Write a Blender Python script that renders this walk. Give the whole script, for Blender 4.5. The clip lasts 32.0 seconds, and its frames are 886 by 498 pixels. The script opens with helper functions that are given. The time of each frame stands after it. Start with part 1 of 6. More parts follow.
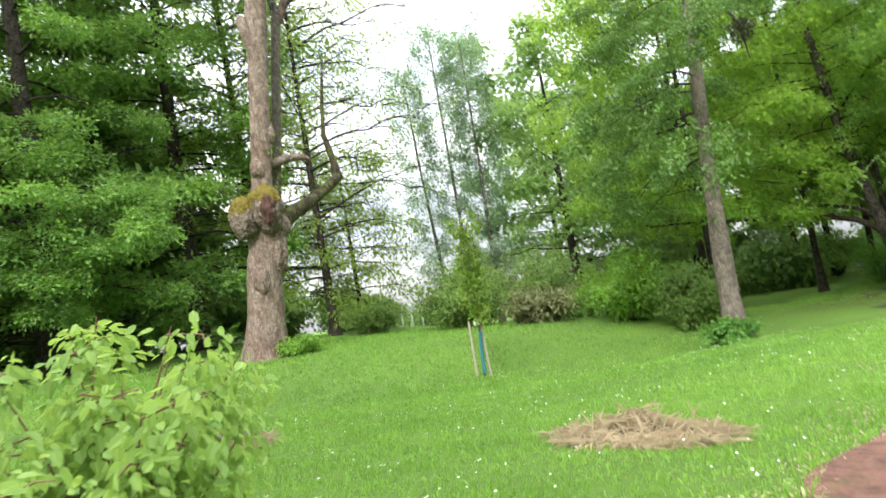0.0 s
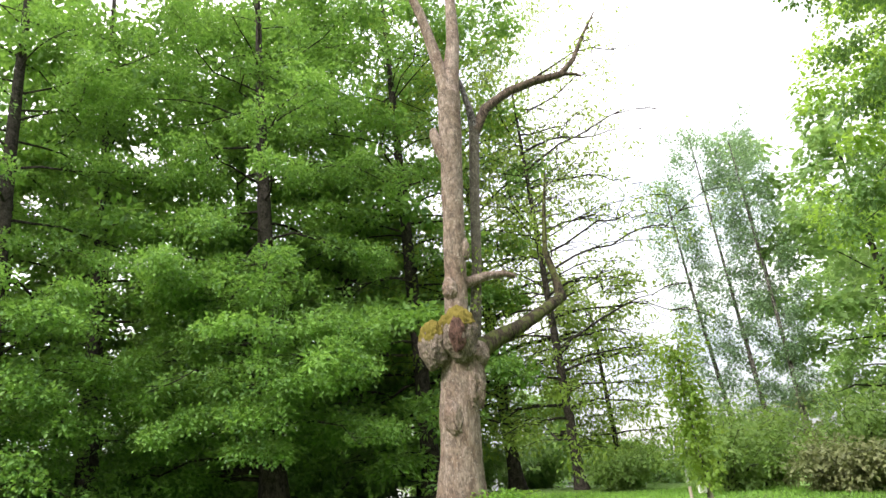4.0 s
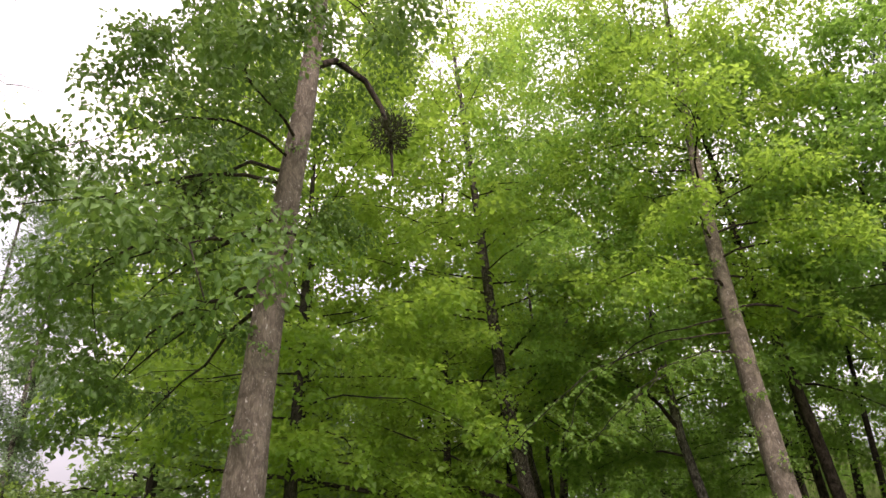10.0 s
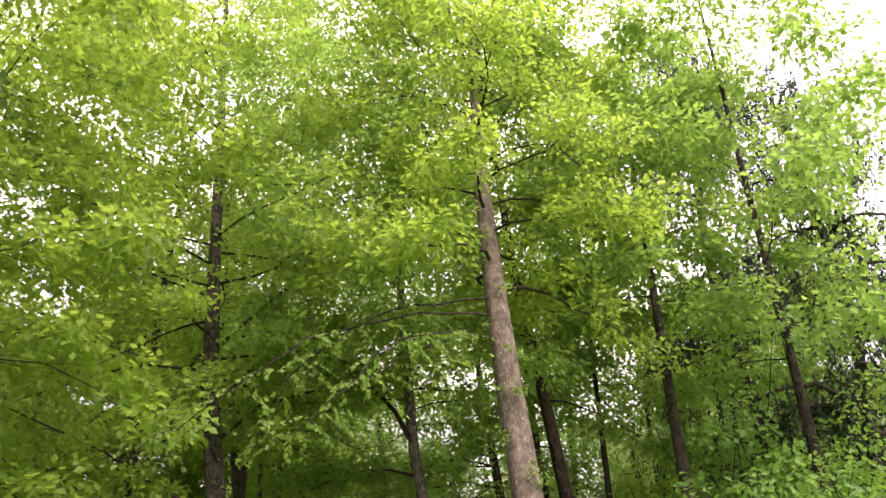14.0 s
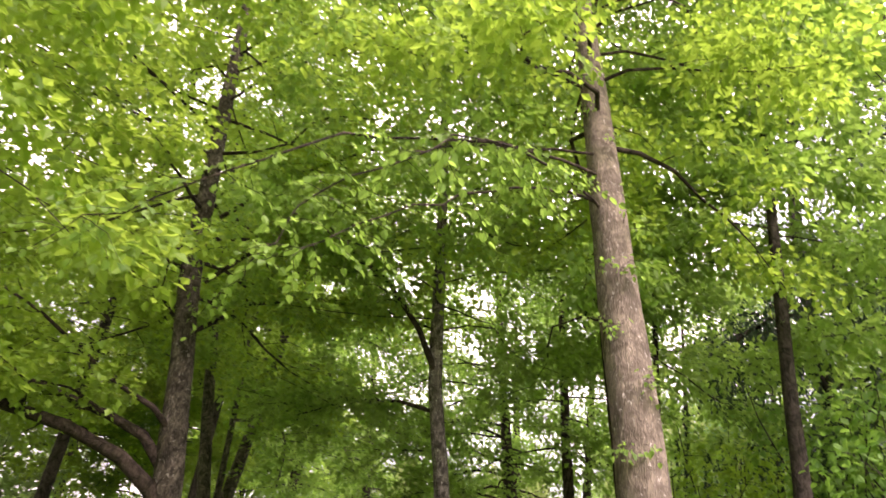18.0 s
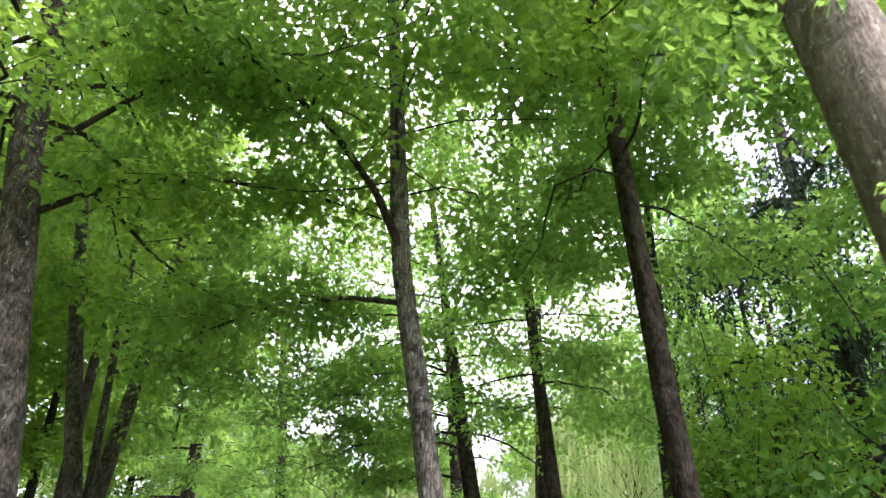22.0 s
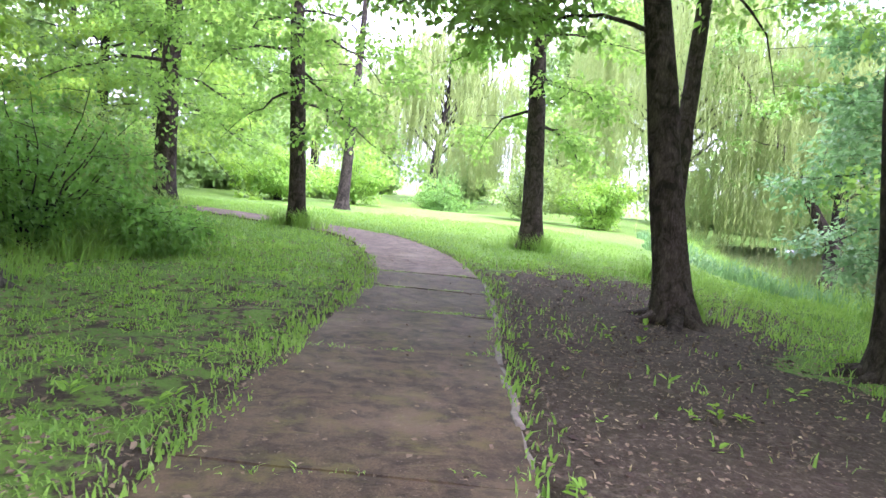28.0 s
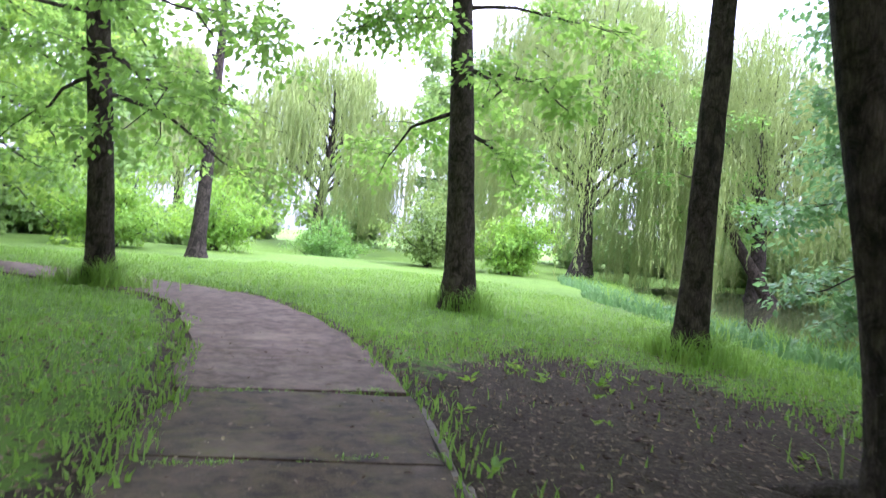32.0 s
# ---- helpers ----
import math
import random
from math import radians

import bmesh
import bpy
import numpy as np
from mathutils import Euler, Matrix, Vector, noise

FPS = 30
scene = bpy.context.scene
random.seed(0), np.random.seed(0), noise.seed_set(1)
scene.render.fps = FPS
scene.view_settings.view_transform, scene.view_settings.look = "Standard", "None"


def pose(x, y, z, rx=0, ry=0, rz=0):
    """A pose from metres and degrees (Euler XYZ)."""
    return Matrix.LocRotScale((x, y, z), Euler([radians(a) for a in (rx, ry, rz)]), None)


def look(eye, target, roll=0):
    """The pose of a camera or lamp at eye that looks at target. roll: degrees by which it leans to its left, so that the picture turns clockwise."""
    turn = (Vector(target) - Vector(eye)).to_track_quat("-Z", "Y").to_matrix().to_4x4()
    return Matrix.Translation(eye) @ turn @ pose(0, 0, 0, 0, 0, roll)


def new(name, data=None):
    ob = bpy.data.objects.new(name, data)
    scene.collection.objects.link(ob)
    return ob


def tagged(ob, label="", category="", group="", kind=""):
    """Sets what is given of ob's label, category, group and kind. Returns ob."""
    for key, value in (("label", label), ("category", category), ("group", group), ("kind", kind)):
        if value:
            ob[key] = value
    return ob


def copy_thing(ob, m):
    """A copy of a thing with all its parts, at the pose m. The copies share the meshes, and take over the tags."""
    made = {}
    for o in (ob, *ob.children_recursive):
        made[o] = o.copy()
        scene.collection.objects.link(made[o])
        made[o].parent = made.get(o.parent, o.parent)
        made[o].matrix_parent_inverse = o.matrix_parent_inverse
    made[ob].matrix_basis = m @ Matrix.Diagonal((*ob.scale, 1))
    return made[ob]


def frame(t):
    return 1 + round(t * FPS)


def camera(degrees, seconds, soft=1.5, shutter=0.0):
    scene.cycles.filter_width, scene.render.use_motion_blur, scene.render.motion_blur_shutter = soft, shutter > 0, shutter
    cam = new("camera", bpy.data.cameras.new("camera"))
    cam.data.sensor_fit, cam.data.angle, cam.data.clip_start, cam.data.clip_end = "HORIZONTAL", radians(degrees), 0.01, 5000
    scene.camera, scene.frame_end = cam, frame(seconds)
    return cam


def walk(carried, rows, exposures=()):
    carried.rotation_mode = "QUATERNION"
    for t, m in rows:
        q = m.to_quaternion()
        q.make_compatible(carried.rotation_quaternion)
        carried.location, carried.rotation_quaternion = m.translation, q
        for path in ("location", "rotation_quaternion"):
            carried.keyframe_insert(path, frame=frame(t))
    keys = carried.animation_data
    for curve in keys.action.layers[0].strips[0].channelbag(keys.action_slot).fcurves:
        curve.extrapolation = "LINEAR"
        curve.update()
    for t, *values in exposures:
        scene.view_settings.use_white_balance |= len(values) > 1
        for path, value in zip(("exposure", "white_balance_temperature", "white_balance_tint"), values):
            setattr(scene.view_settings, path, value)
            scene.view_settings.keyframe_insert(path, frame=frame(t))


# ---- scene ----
cam = camera(66.0, 32.0, soft=1.5, shutter=0.32)
PATH = [
    (0, (6.464, -18.225, 3.154), (4.924, -16.96, 3.317), -9.8),
    (0.5, (6.09, -17.581, 3.16), (4.48, -16.432, 3.454), -7.0),
    (1, (5.948, -16.935, 3.123), (4.185, -16.04, 3.421), -9.5),
    (1.5, (5.654, -16.232, 3.094), (3.855, -15.458, 3.498), -8.7),
    (2, (5.38, -15.412, 3.028), (3.532, -14.797, 3.482), -8.1),
    (2.5, (5.117, -14.578, 2.971), (3.32, -13.901, 3.531), -7.5),
    (3, (4.689, -13.756, 2.928), (2.89, -13.16, 3.567), -6.7),
    (3.5, (4.154, -13.146, 2.949), (2.353, -12.63, 3.648), -7.7),
    (5.5, (2.452, -10.191, 2.494), (0.599, -9.735, 3.093), -3.8),
    (6, (2.263, -9.608, 2.504), (0.402, -9.186, 3.101), -6.0),
    (6.5, (1.978, -9.092, 2.555), (0.141, -8.619, 3.191), -6.9),
    (7, (1.714, -8.43, 2.538), (-0.057, -7.799, 3.219), -5.7),
    (7.5, (1.507, -7.577, 2.644), (-0.157, -6.69, 3.312), -3.2),
    (8, (1.324, -6.693, 2.718), (-0.081, -5.477, 3.46), -1.3),
    (8.5, (1.253, -5.993, 2.673), (0.109, -4.508, 3.371), -5.5),
    (9, (1.31, -5.51, 2.625), (0.281, -3.978, 3.397), -2.4),
    (9.5, (1.244, -4.883, 2.698), (0.435, -3.241, 3.502), 0.0),
    (10, (1.241, -4.276, 2.766), (0.518, -2.602, 3.589), -1.0),
    (10.5, (1.243, -3.724, 2.718), (0.498, -2.062, 3.545), -1.3),
    (11, (1.234, -3.134, 2.722), (0.686, -1.401, 3.559), -1.8),
    (11.5, (1.196, -2.547, 2.633), (0.556, -0.86, 3.496), 2.1),
    (12, (1.095, -1.99, 2.723), (0.579, -0.228, 3.516), 1.1),
    (12.5, (1.071, -1.328, 2.723), (0.673, 0.437, 3.574), 0.4),
    (13, (1.031, -0.754, 2.749), (0.672, 1.023, 3.593), -4.4),
    (13.5, (0.938, -0.136, 2.745), (0.788, 1.654, 3.625), -5.0),
    (15.5, (0.556, 2.322, 2.39), (0.476, 4.087, 3.327), 5.8),
    (16, (0.482, 2.835, 2.304), (0.368, 4.593, 3.252), 4.4),
    (16.5, (0.282, 3.45, 2.233), (0.001, 5.211, 3.14), 3.0),
    (17, (0.108, 3.973, 2.22), (-0.133, 5.757, 3.091), 3.8),
    (17.5, (-0.065, 4.489, 2.183), (-0.385, 6.229, 3.115), 5.0),
    (18, (-0.333, 5.114, 2.155), (-0.412, 6.896, 3.061), 7.8),
    (18.5, (-0.413, 5.689, 2.077), (-0.341, 7.499, 2.926), 3.6),
    (19, (-0.546, 6.299, 2.079), (-0.521, 8.113, 2.922), 3.6),
    (19.5, (-0.711, 6.882, 2.069), (-0.681, 8.736, 2.818), 2.1),
    (20, (-0.797, 7.44, 2.079), (-0.863, 9.257, 2.913), 2.2),
    (20.5, (-0.915, 8.045, 2.097), (-0.888, 9.868, 2.918), 2.7),
    (21, (-1.04, 8.632, 2.147), (-0.978, 10.436, 3.01), 0.1),
    (21.5, (-1.169, 9.23, 2.003), (-0.997, 11.029, 2.859), 1.0),
    (22, (-1.311, 9.85, 1.905), (-1.081, 11.633, 2.78), 1.4),
    (22.5, (-1.51, 10.556, 1.811), (-1.374, 12.357, 2.67), 1.9),
    (23, (-1.706, 11.192, 1.768), (-1.567, 13.025, 2.556), 3.2),
    (23.5, (-1.853, 11.942, 1.75), (-1.871, 13.834, 2.399), 2.3),
    (24, (-2.1, 12.85, 1.76), (-1.958, 14.742, 2.392), 2.2),
    (24.5, (-2.335, 13.774, 1.812), (-2.3, 15.698, 2.358), 0),
    (25, (-2.559, 14.637, 1.883), (-2.525, 16.606, 2.232), -0.4),
    (25.5, (-2.645, 15.504, 1.853), (-2.456, 17.489, 2.002), 0.4),
    (26, (-2.736, 16.294, 1.832), (-2.529, 18.283, 1.789), 0.1),
    (26.5, (-2.785, 17.123, 1.795), (-2.483, 19.098, 1.685), 1.5),
    (28.5, (-2.682, 19.774, 1.758), (-2.338, 21.722, 1.461), 6.3),
    (29, (-2.544, 20.7, 1.782), (-2.115, 22.608, 1.36), 4.3),
    (29.5, (-2.295, 21.598, 1.734), (-2.004, 23.541, 1.36), 3.4),
    (30, (-2.136, 22.351, 1.75), (-1.722, 24.294, 1.518), -4.4),
    (30.5, (-2.076, 23.055, 1.728), (-1.581, 24.978, 1.482), 3.3),
    (31, (-1.873, 24.048, 1.633), (-1.407, 25.986, 1.464), 4.6),
    (31.5, (-1.712, 24.929, 1.558), (-1.09, 26.825, 1.414), 7.9),
    (32, (-1.624, 25.713, 1.498), (-0.97, 27.602, 1.471), 4.9),
]
EXPOSURE = [(0, 1.85, 6450, 11), (1, 1.87, 7100, 14), (3, 1.83, 6600, 13), (6, 1.72, 6700, 16), (8, 1.05, 6800, 18), (9, 1.0, 6900, 21), (10, 1.3, 7100, 31), (11, 1.57, 7050, 37), (13, 1.9, 7100, 39), (16, 2.05, 7500, 35), (17, 2.28, 7400, 38), (18, 2.38, 7400, 40), (19, 2.5, 7500, 39), (20, 2.48, 6300, 32), (22, 2.8, 6050, 31), (24, 2.86, 6150, 34), (25, 2.83, 6300, 37), (26, 3.1, 5950, 40), (29, 3.55, 5550, 45), (30, 3.4, 5550, 48), (31, 3.2, 5550, 46), (32, 2.92, 5450, 39)]
walk(cam, [(t, look(eye, target, roll)) for t, eye, target, roll in PATH], EXPOSURE)

# ---- world and light: a bright, thinly overcast day ----
world = bpy.data.worlds.new("overcast_sky")
scene.world = world
world.use_nodes = True
wn, wl = world.node_tree.nodes, world.node_tree.links
wn.clear()
sky = wn.new("ShaderNodeTexSky")
sky.sky_type, sky.sun_disc = "NISHITA", False
sky.sun_elevation, sky.sun_rotation = radians(38), radians(217)
sky.air_density, sky.dust_density, sky.ozone_density = 1.0, 3.0, 1.0
wtc = wn.new("ShaderNodeTexCoord")
wmap = wn.new("ShaderNodeMapping")
wmap.inputs["Scale"].default_value = (1.0, 1.0, 2.6)
wl.new(wtc.outputs["Generated"], wmap.inputs["Vector"])
cloud = wn.new("ShaderNodeTexNoise")
cloud.inputs["Scale"].default_value, cloud.inputs["Detail"].default_value = 2.2, 6.0
wl.new(wmap.outputs["Vector"], cloud.inputs["Vector"])
cramp = wn.new("ShaderNodeValToRGB")
cramp.color_ramp.elements[0].position, cramp.color_ramp.elements[0].color = 0.36, (6.6, 7.1, 8.0, 1)
cramp.color_ramp.elements[1].position, cramp.color_ramp.elements[1].color = 0.66, (12.4, 12.3, 12.1, 1)
wl.new(cloud.outputs["Fac"], cramp.inputs["Fac"])
# an overcast sky is about three times as bright overhead as at the horizon
wxyz = wn.new("ShaderNodeSeparateXYZ")
wl.new(wtc.outputs["Generated"], wxyz.inputs[0])
high = wn.new("ShaderNodeMapRange")
for key, value in (("From Min", 0.0), ("From Max", 1.0), ("To Min", 0.2), ("To Max", 1.45)):
    high.inputs[key].default_value = value
wl.new(wxyz.outputs["Z"], high.inputs["Value"])
dome = wn.new("ShaderNodeVectorMath")
dome.operation = "SCALE"
wl.new(cramp.outputs["Color"], dome.inputs[0])
wl.new(high.outputs["Result"], dome.inputs["Scale"])
wmix = wn.new("ShaderNodeMix")
wmix.data_type = "RGBA"
wmix.inputs[0].default_value = 0.88
wl.new(sky.outputs["Color"], wmix.inputs[6])
wl.new(dome.outputs["Vector"], wmix.inputs[7])
wbg = wn.new("ShaderNodeBackground")
wbg.inputs["Strength"].default_value = 0.12
wl.new(wmix.outputs[2], wbg.inputs["Color"])
wout = wn.new("ShaderNodeOutputWorld")
wl.new(wbg.outputs["Background"], wout.inputs["Surface"])

sun_data = bpy.data.lights.new("sun", "SUN")
sun_data.energy, sun_data.angle, sun_data.color = 1.5, radians(20), (1.0, 0.96, 0.88)
sun = new("sun", sun_data)
sun.matrix_world = look((0, 0, 60), (-25 * math.sin(radians(37)), 25 * math.cos(radians(37)), 60 - 25 * math.tan(radians(38))))

# ---- materials ----
def mat_new(name):
    m = bpy.data.materials.new(name)
    m.use_nodes = True
    m.node_tree.nodes.clear()
    return m, m.node_tree.nodes, m.node_tree.links


def node(ns, kind, **values):
    n = ns.new(kind)
    for key, value in values.items():
        n.inputs[key.replace("_", " ")].default_value = value
    return n


def mapped(ns, ls, scale, source="Object"):
    tc, mp = ns.new("ShaderNodeTexCoord"), ns.new("ShaderNodeMapping")
    mp.inputs["Scale"].default_value = scale
    ls.new(tc.outputs[source], mp.inputs["Vector"])
    return mp.outputs["Vector"]


def noise_tex(ns, ls, vec, scale, detail=5.0, rough=0.6, distort=0.0):
    n = node(ns, "ShaderNodeTexNoise", Scale=scale, Detail=detail, Roughness=rough, Distortion=distort)
    ls.new(vec, n.inputs["Vector"])
    return n.outputs["Fac"]


def ramp(ns, ls, fac, stops):
    r = ns.new("ShaderNodeValToRGB")
    els = r.color_ramp.elements
    while len(els) < len(stops):
        els.new(0.5)
    for e, (at, col) in zip(els, stops):
        e.position, e.color = at, (*col, 1) if len(col) == 3 else col
    ls.new(fac, r.inputs["Fac"])
    return r.outputs["Color"]


def grey(v):
    return (v, v, v)


def blend(ns, ls, fac, a, b, kind="MIX"):
    m = ns.new("ShaderNodeMix")
    m.data_type, m.blend_type = "RGBA", kind
    for sock, v in ((m.inputs[0], fac), (m.inputs[6], a), (m.inputs[7], b)):
        if isinstance(v, (int, float)):
            sock.default_value = v
        elif isinstance(v, tuple):
            sock.default_value = (*v, 1)
        else:
            ls.new(v, sock)
    return m.outputs[2]


def finish(m, ns, ls, color, rough=0.8, bump=None, strength=0.5, dist=0.02, spec=0.3, metal=0.0):
    p = ns.new("ShaderNodeBsdfPrincipled")
    out = ns.new("ShaderNodeOutputMaterial")
    if isinstance(color, tuple):
        p.inputs["Base Color"].default_value = (*color, 1)
    else:
        ls.new(color, p.inputs["Base Color"])
    if isinstance(rough, (int, float)):
        p.inputs["Roughness"].default_value = rough
    else:
        ls.new(rough, p.inputs["Roughness"])
    p.inputs["Specular IOR Level"].default_value = spec
    p.inputs["Metallic"].default_value = metal
    if bump is not None:
        b = node(ns, "ShaderNodeBump", Strength=strength, Distance=dist)
        ls.new(bump, b.inputs["Height"])
        ls.new(b.outputs["Normal"], p.inputs["Normal"])
    ls.new(p.outputs["BSDF"], out.inputs["Surface"])
    return m


def bark(name, dark, light, lichen=(0.42, 0.42, 0.38), spots=0.66, moss=0.0, coarse=1.0, furrow=0.6, patch=None, cover=0.6, mottled=0.85):
    """Furrowed bark: long ridges, broad patches of tone, pale lichen specks, some moss."""
    m, ns, ls = mat_new(name)
    v = mapped(ns, ls, (11 * coarse, 11 * coarse, 2.2 * coarse))
    ridge = noise_tex(ns, ls, v, 1.6, 6, 0.65, 0.6)
    vor = node(ns, "ShaderNodeTexVoronoi", Scale=2.6)
    vor.feature = "DISTANCE_TO_EDGE"
    bend = node(ns, "ShaderNodeTexNoise", Scale=1.1, Detail=4.0, Roughness=0.65)
    ls.new(v, bend.inputs["Vector"])
    warp = ns.new("ShaderNodeVectorMath")
    warp.operation = "MULTIPLY_ADD"
    warp.inputs[1].default_value = (1.6, 1.6, 1.6)
    ls.new(bend.outputs["Color"], warp.inputs[0])
    ls.new(v, warp.inputs[2])
    ls.new(warp.outputs[0], vor.inputs["Vector"])
    crack = ramp(ns, ls, vor.outputs["Distance"], [(0.0, grey(0.25)), (0.3, grey(1))])
    plain = mapped(ns, ls, (1, 1, 0.6))
    broad = noise_tex(ns, ls, plain, 1.7, 4, 0.6)
    speck = noise_tex(ns, ls, plain, 19.0, 6, 0.75, 0.7)
    mottle = noise_tex(ns, ls, mapped(ns, ls, (1, 1, 0.7)), 5.5, 7, 0.72, 0.9)
    tone = blend(ns, ls, ridge, dark, light)
    tone = blend(ns, ls, ramp(ns, ls, broad, [(0.35, grey(0.0)), (0.62, grey(cover))]), tone, patch or tuple(c * 0.5 for c in light))
    tone = blend(ns, ls, furrow, tone, crack, "MULTIPLY")
    tone = blend(ns, ls, mottled, tone, ramp(ns, ls, mottle, [(0.4, grey(0.22)), (0.5, grey(0.85)), (0.59, grey(1.45))]), "MULTIPLY")
    spot = ramp(ns, ls, speck, [(spots, grey(0)), (spots + 0.05, grey(0.7))])
    tone = blend(ns, ls, spot, tone, lichen)
    if moss:
        green = ramp(ns, ls, noise_tex(ns, ls, plain, 2.6, 5, 0.7), [(1.02 - moss, grey(0)), (1.12 - moss, grey(0.85))])
        tone = blend(ns, ls, green, tone, (0.085, 0.10, 0.025))
    h = blend(ns, ls, 0.5, ridge, crack, "MULTIPLY")
    return finish(m, ns, ls, tone, 0.92, h, 1.0, 0.045 / coarse, 0.15)


def leaf(name, a, b, glow, share=0.5, rough=0.5):
    """A leaf: a skin with a soft gloss over a thin body that lets light through; leaves differ in tone."""
    m, ns, ls = mat_new(name)
    geo = ns.new("ShaderNodeNewGeometry")
    big = noise_tex(ns, ls, mapped(ns, ls, (1, 1, 1)), 0.45, 3, 0.6)
    vary = node(ns, "ShaderNodeMath")
    vary.operation = "MULTIPLY_ADD"
    vary.inputs[1].default_value = 0.6
    ls.new(geo.outputs["Random Per Island"], vary.inputs[0])
    off = node(ns, "ShaderNodeMath")
    off.operation = "MULTIPLY_ADD"
    off.inputs[1].default_value, off.inputs[2].default_value = 1.6, -0.6
    ls.new(big, off.inputs[0])
    ls.new(off.outputs[0], vary.inputs[2])
    tone = ramp(ns, ls, vary.outputs[0], [(0.1, a), (0.85, b)])
    p = node(ns, "ShaderNodeBsdfPrincipled", Roughness=rough)
    p.inputs["Specular IOR Level"].default_value = 0.35
    ls.new(tone, p.inputs["Base Color"])
    t = ns.new("ShaderNodeBsdfTranslucent")
    thin = blend(ns, ls, 0.75, tone, glow)
    ls.new(thin, t.inputs["Color"])
    mix = node(ns, "ShaderNodeMixShader", Fac=share)
    ls.new(p.outputs["BSDF"], mix.inputs[1])
    ls.new(t.outputs["BSDF"], mix.inputs[2])
    out = ns.new("ShaderNodeOutputMaterial")
    ls.new(mix.outputs["Shader"], out.inputs["Surface"])
    return m


def plain(name, color, rough=0.6, spec=0.4, metal=0.0, grain=30.0, depth=0.15):
    m, ns, ls = mat_new(name)
    f = noise_tex(ns, ls, mapped(ns, ls, (1, 1, 1)), grain, 5, 0.6)
    c = blend(ns, ls, f, tuple(x * (1 - 2 * depth) for x in color), tuple(min(1, x * (1 + depth)) for x in color))
    return finish(m, ns, ls, c, rough, f, 0.25, 0.005, spec, metal)


# ---- meshes ----
class Geo:
    """Gathers vertices and faces (corner lists of equal length go in as arrays)."""

    def __init__(self):
        self.v, self.f, self.n = [], [], 0

    def add(self, verts, faces):
        verts = np.asarray(verts, float).reshape(-1, 3)
        self.v.append(verts)
        self.f.append(np.asarray(faces, np.int64) + self.n)
        self.n += len(verts)

    def mesh(self, name, smooth=True):
        me = bpy.data.meshes.new(name)
        v = np.concatenate(self.v)
        starts, totals, corners, at = [], [], [], 0
        for f in self.f:
            k = f.shape[1]
            starts.append(at + k * np.arange(len(f)))
            totals.append(np.full(len(f), k))
            corners.append(f.ravel())
            at += f.size
        me.vertices.add(len(v))
        me.vertices.foreach_set("co", v.astype(np.float32).ravel())
        me.loops.add(at)
        me.loops.foreach_set("vertex_index", np.concatenate(corners).astype(np.int32))
        me.polygons.add(sum(len(f) for f in self.f))
        me.polygons.foreach_set("loop_start", np.concatenate(starts).astype(np.int32))
        me.polygons.foreach_set("loop_total", np.concatenate(totals).astype(np.int32))
        me.update(calc_edges=True)
        me.validate()
        me.polygons.foreach_set("use_smooth", np.full(len(me.polygons), smooth))
        return me


def unit(v):
    v = np.asarray(v, float)
    return v / np.maximum(np.linalg.norm(v, axis=-1, keepdims=True), 1e-9)


def tube(geo, pts, radii, sides=8, rough=0.0, rng=None, cap=True):
    """A tapering tube along points, with an uneven girth."""
    pts, radii = np.asarray(pts, float), np.asarray(radii, float)
    n = len(pts)
    way = unit(np.gradient(pts, axis=0))
    ref = np.array([1.0, 0.13, 0.07]) if abs(way[0, 2]) > 0.7 else np.array([0.07, 0.1, 1.0])
    side = unit(np.cross(way, ref))
    up = np.cross(side, way)
    ang = np.arange(sides) * 2 * np.pi / sides
    r = radii[:, None] * np.ones(sides)
    if rough and rng is not None:
        bumps = rng.normal(0, 1, (n, sides))
        bumps = (bumps + np.roll(bumps, 1, 1) + np.roll(bumps, 1, 0)) / 1.7
        lobes = sum(rng.normal(0, 0.6) * np.cos(k * ang + rng.uniform(0, 6.3)) for k in (2, 3, 5))
        r = r * (1 + rough * bumps + rough * lobes)
    ring = pts[:, None] + r[..., None] * (np.cos(ang)[None, :, None] * side[:, None] + np.sin(ang)[None, :, None] * up[:, None])
    i, j = np.meshgrid(np.arange(n - 1), np.arange(sides), indexing="ij")
    k = (j + 1) % sides
    quads = np.stack([i * sides + j, i * sides + k, (i + 1) * sides + k, (i + 1) * sides + j], -1).reshape(-1, 4)
    geo.add(ring.reshape(-1, 3), quads)
    if cap:
        tip = np.concatenate([ring[-1], pts[-1:] + way[-1:] * radii[-1] * 0.7])
        geo.add(tip, np.stack([np.arange(sides), (np.arange(sides) + 1) % sides, np.full(sides, sides)], -1))


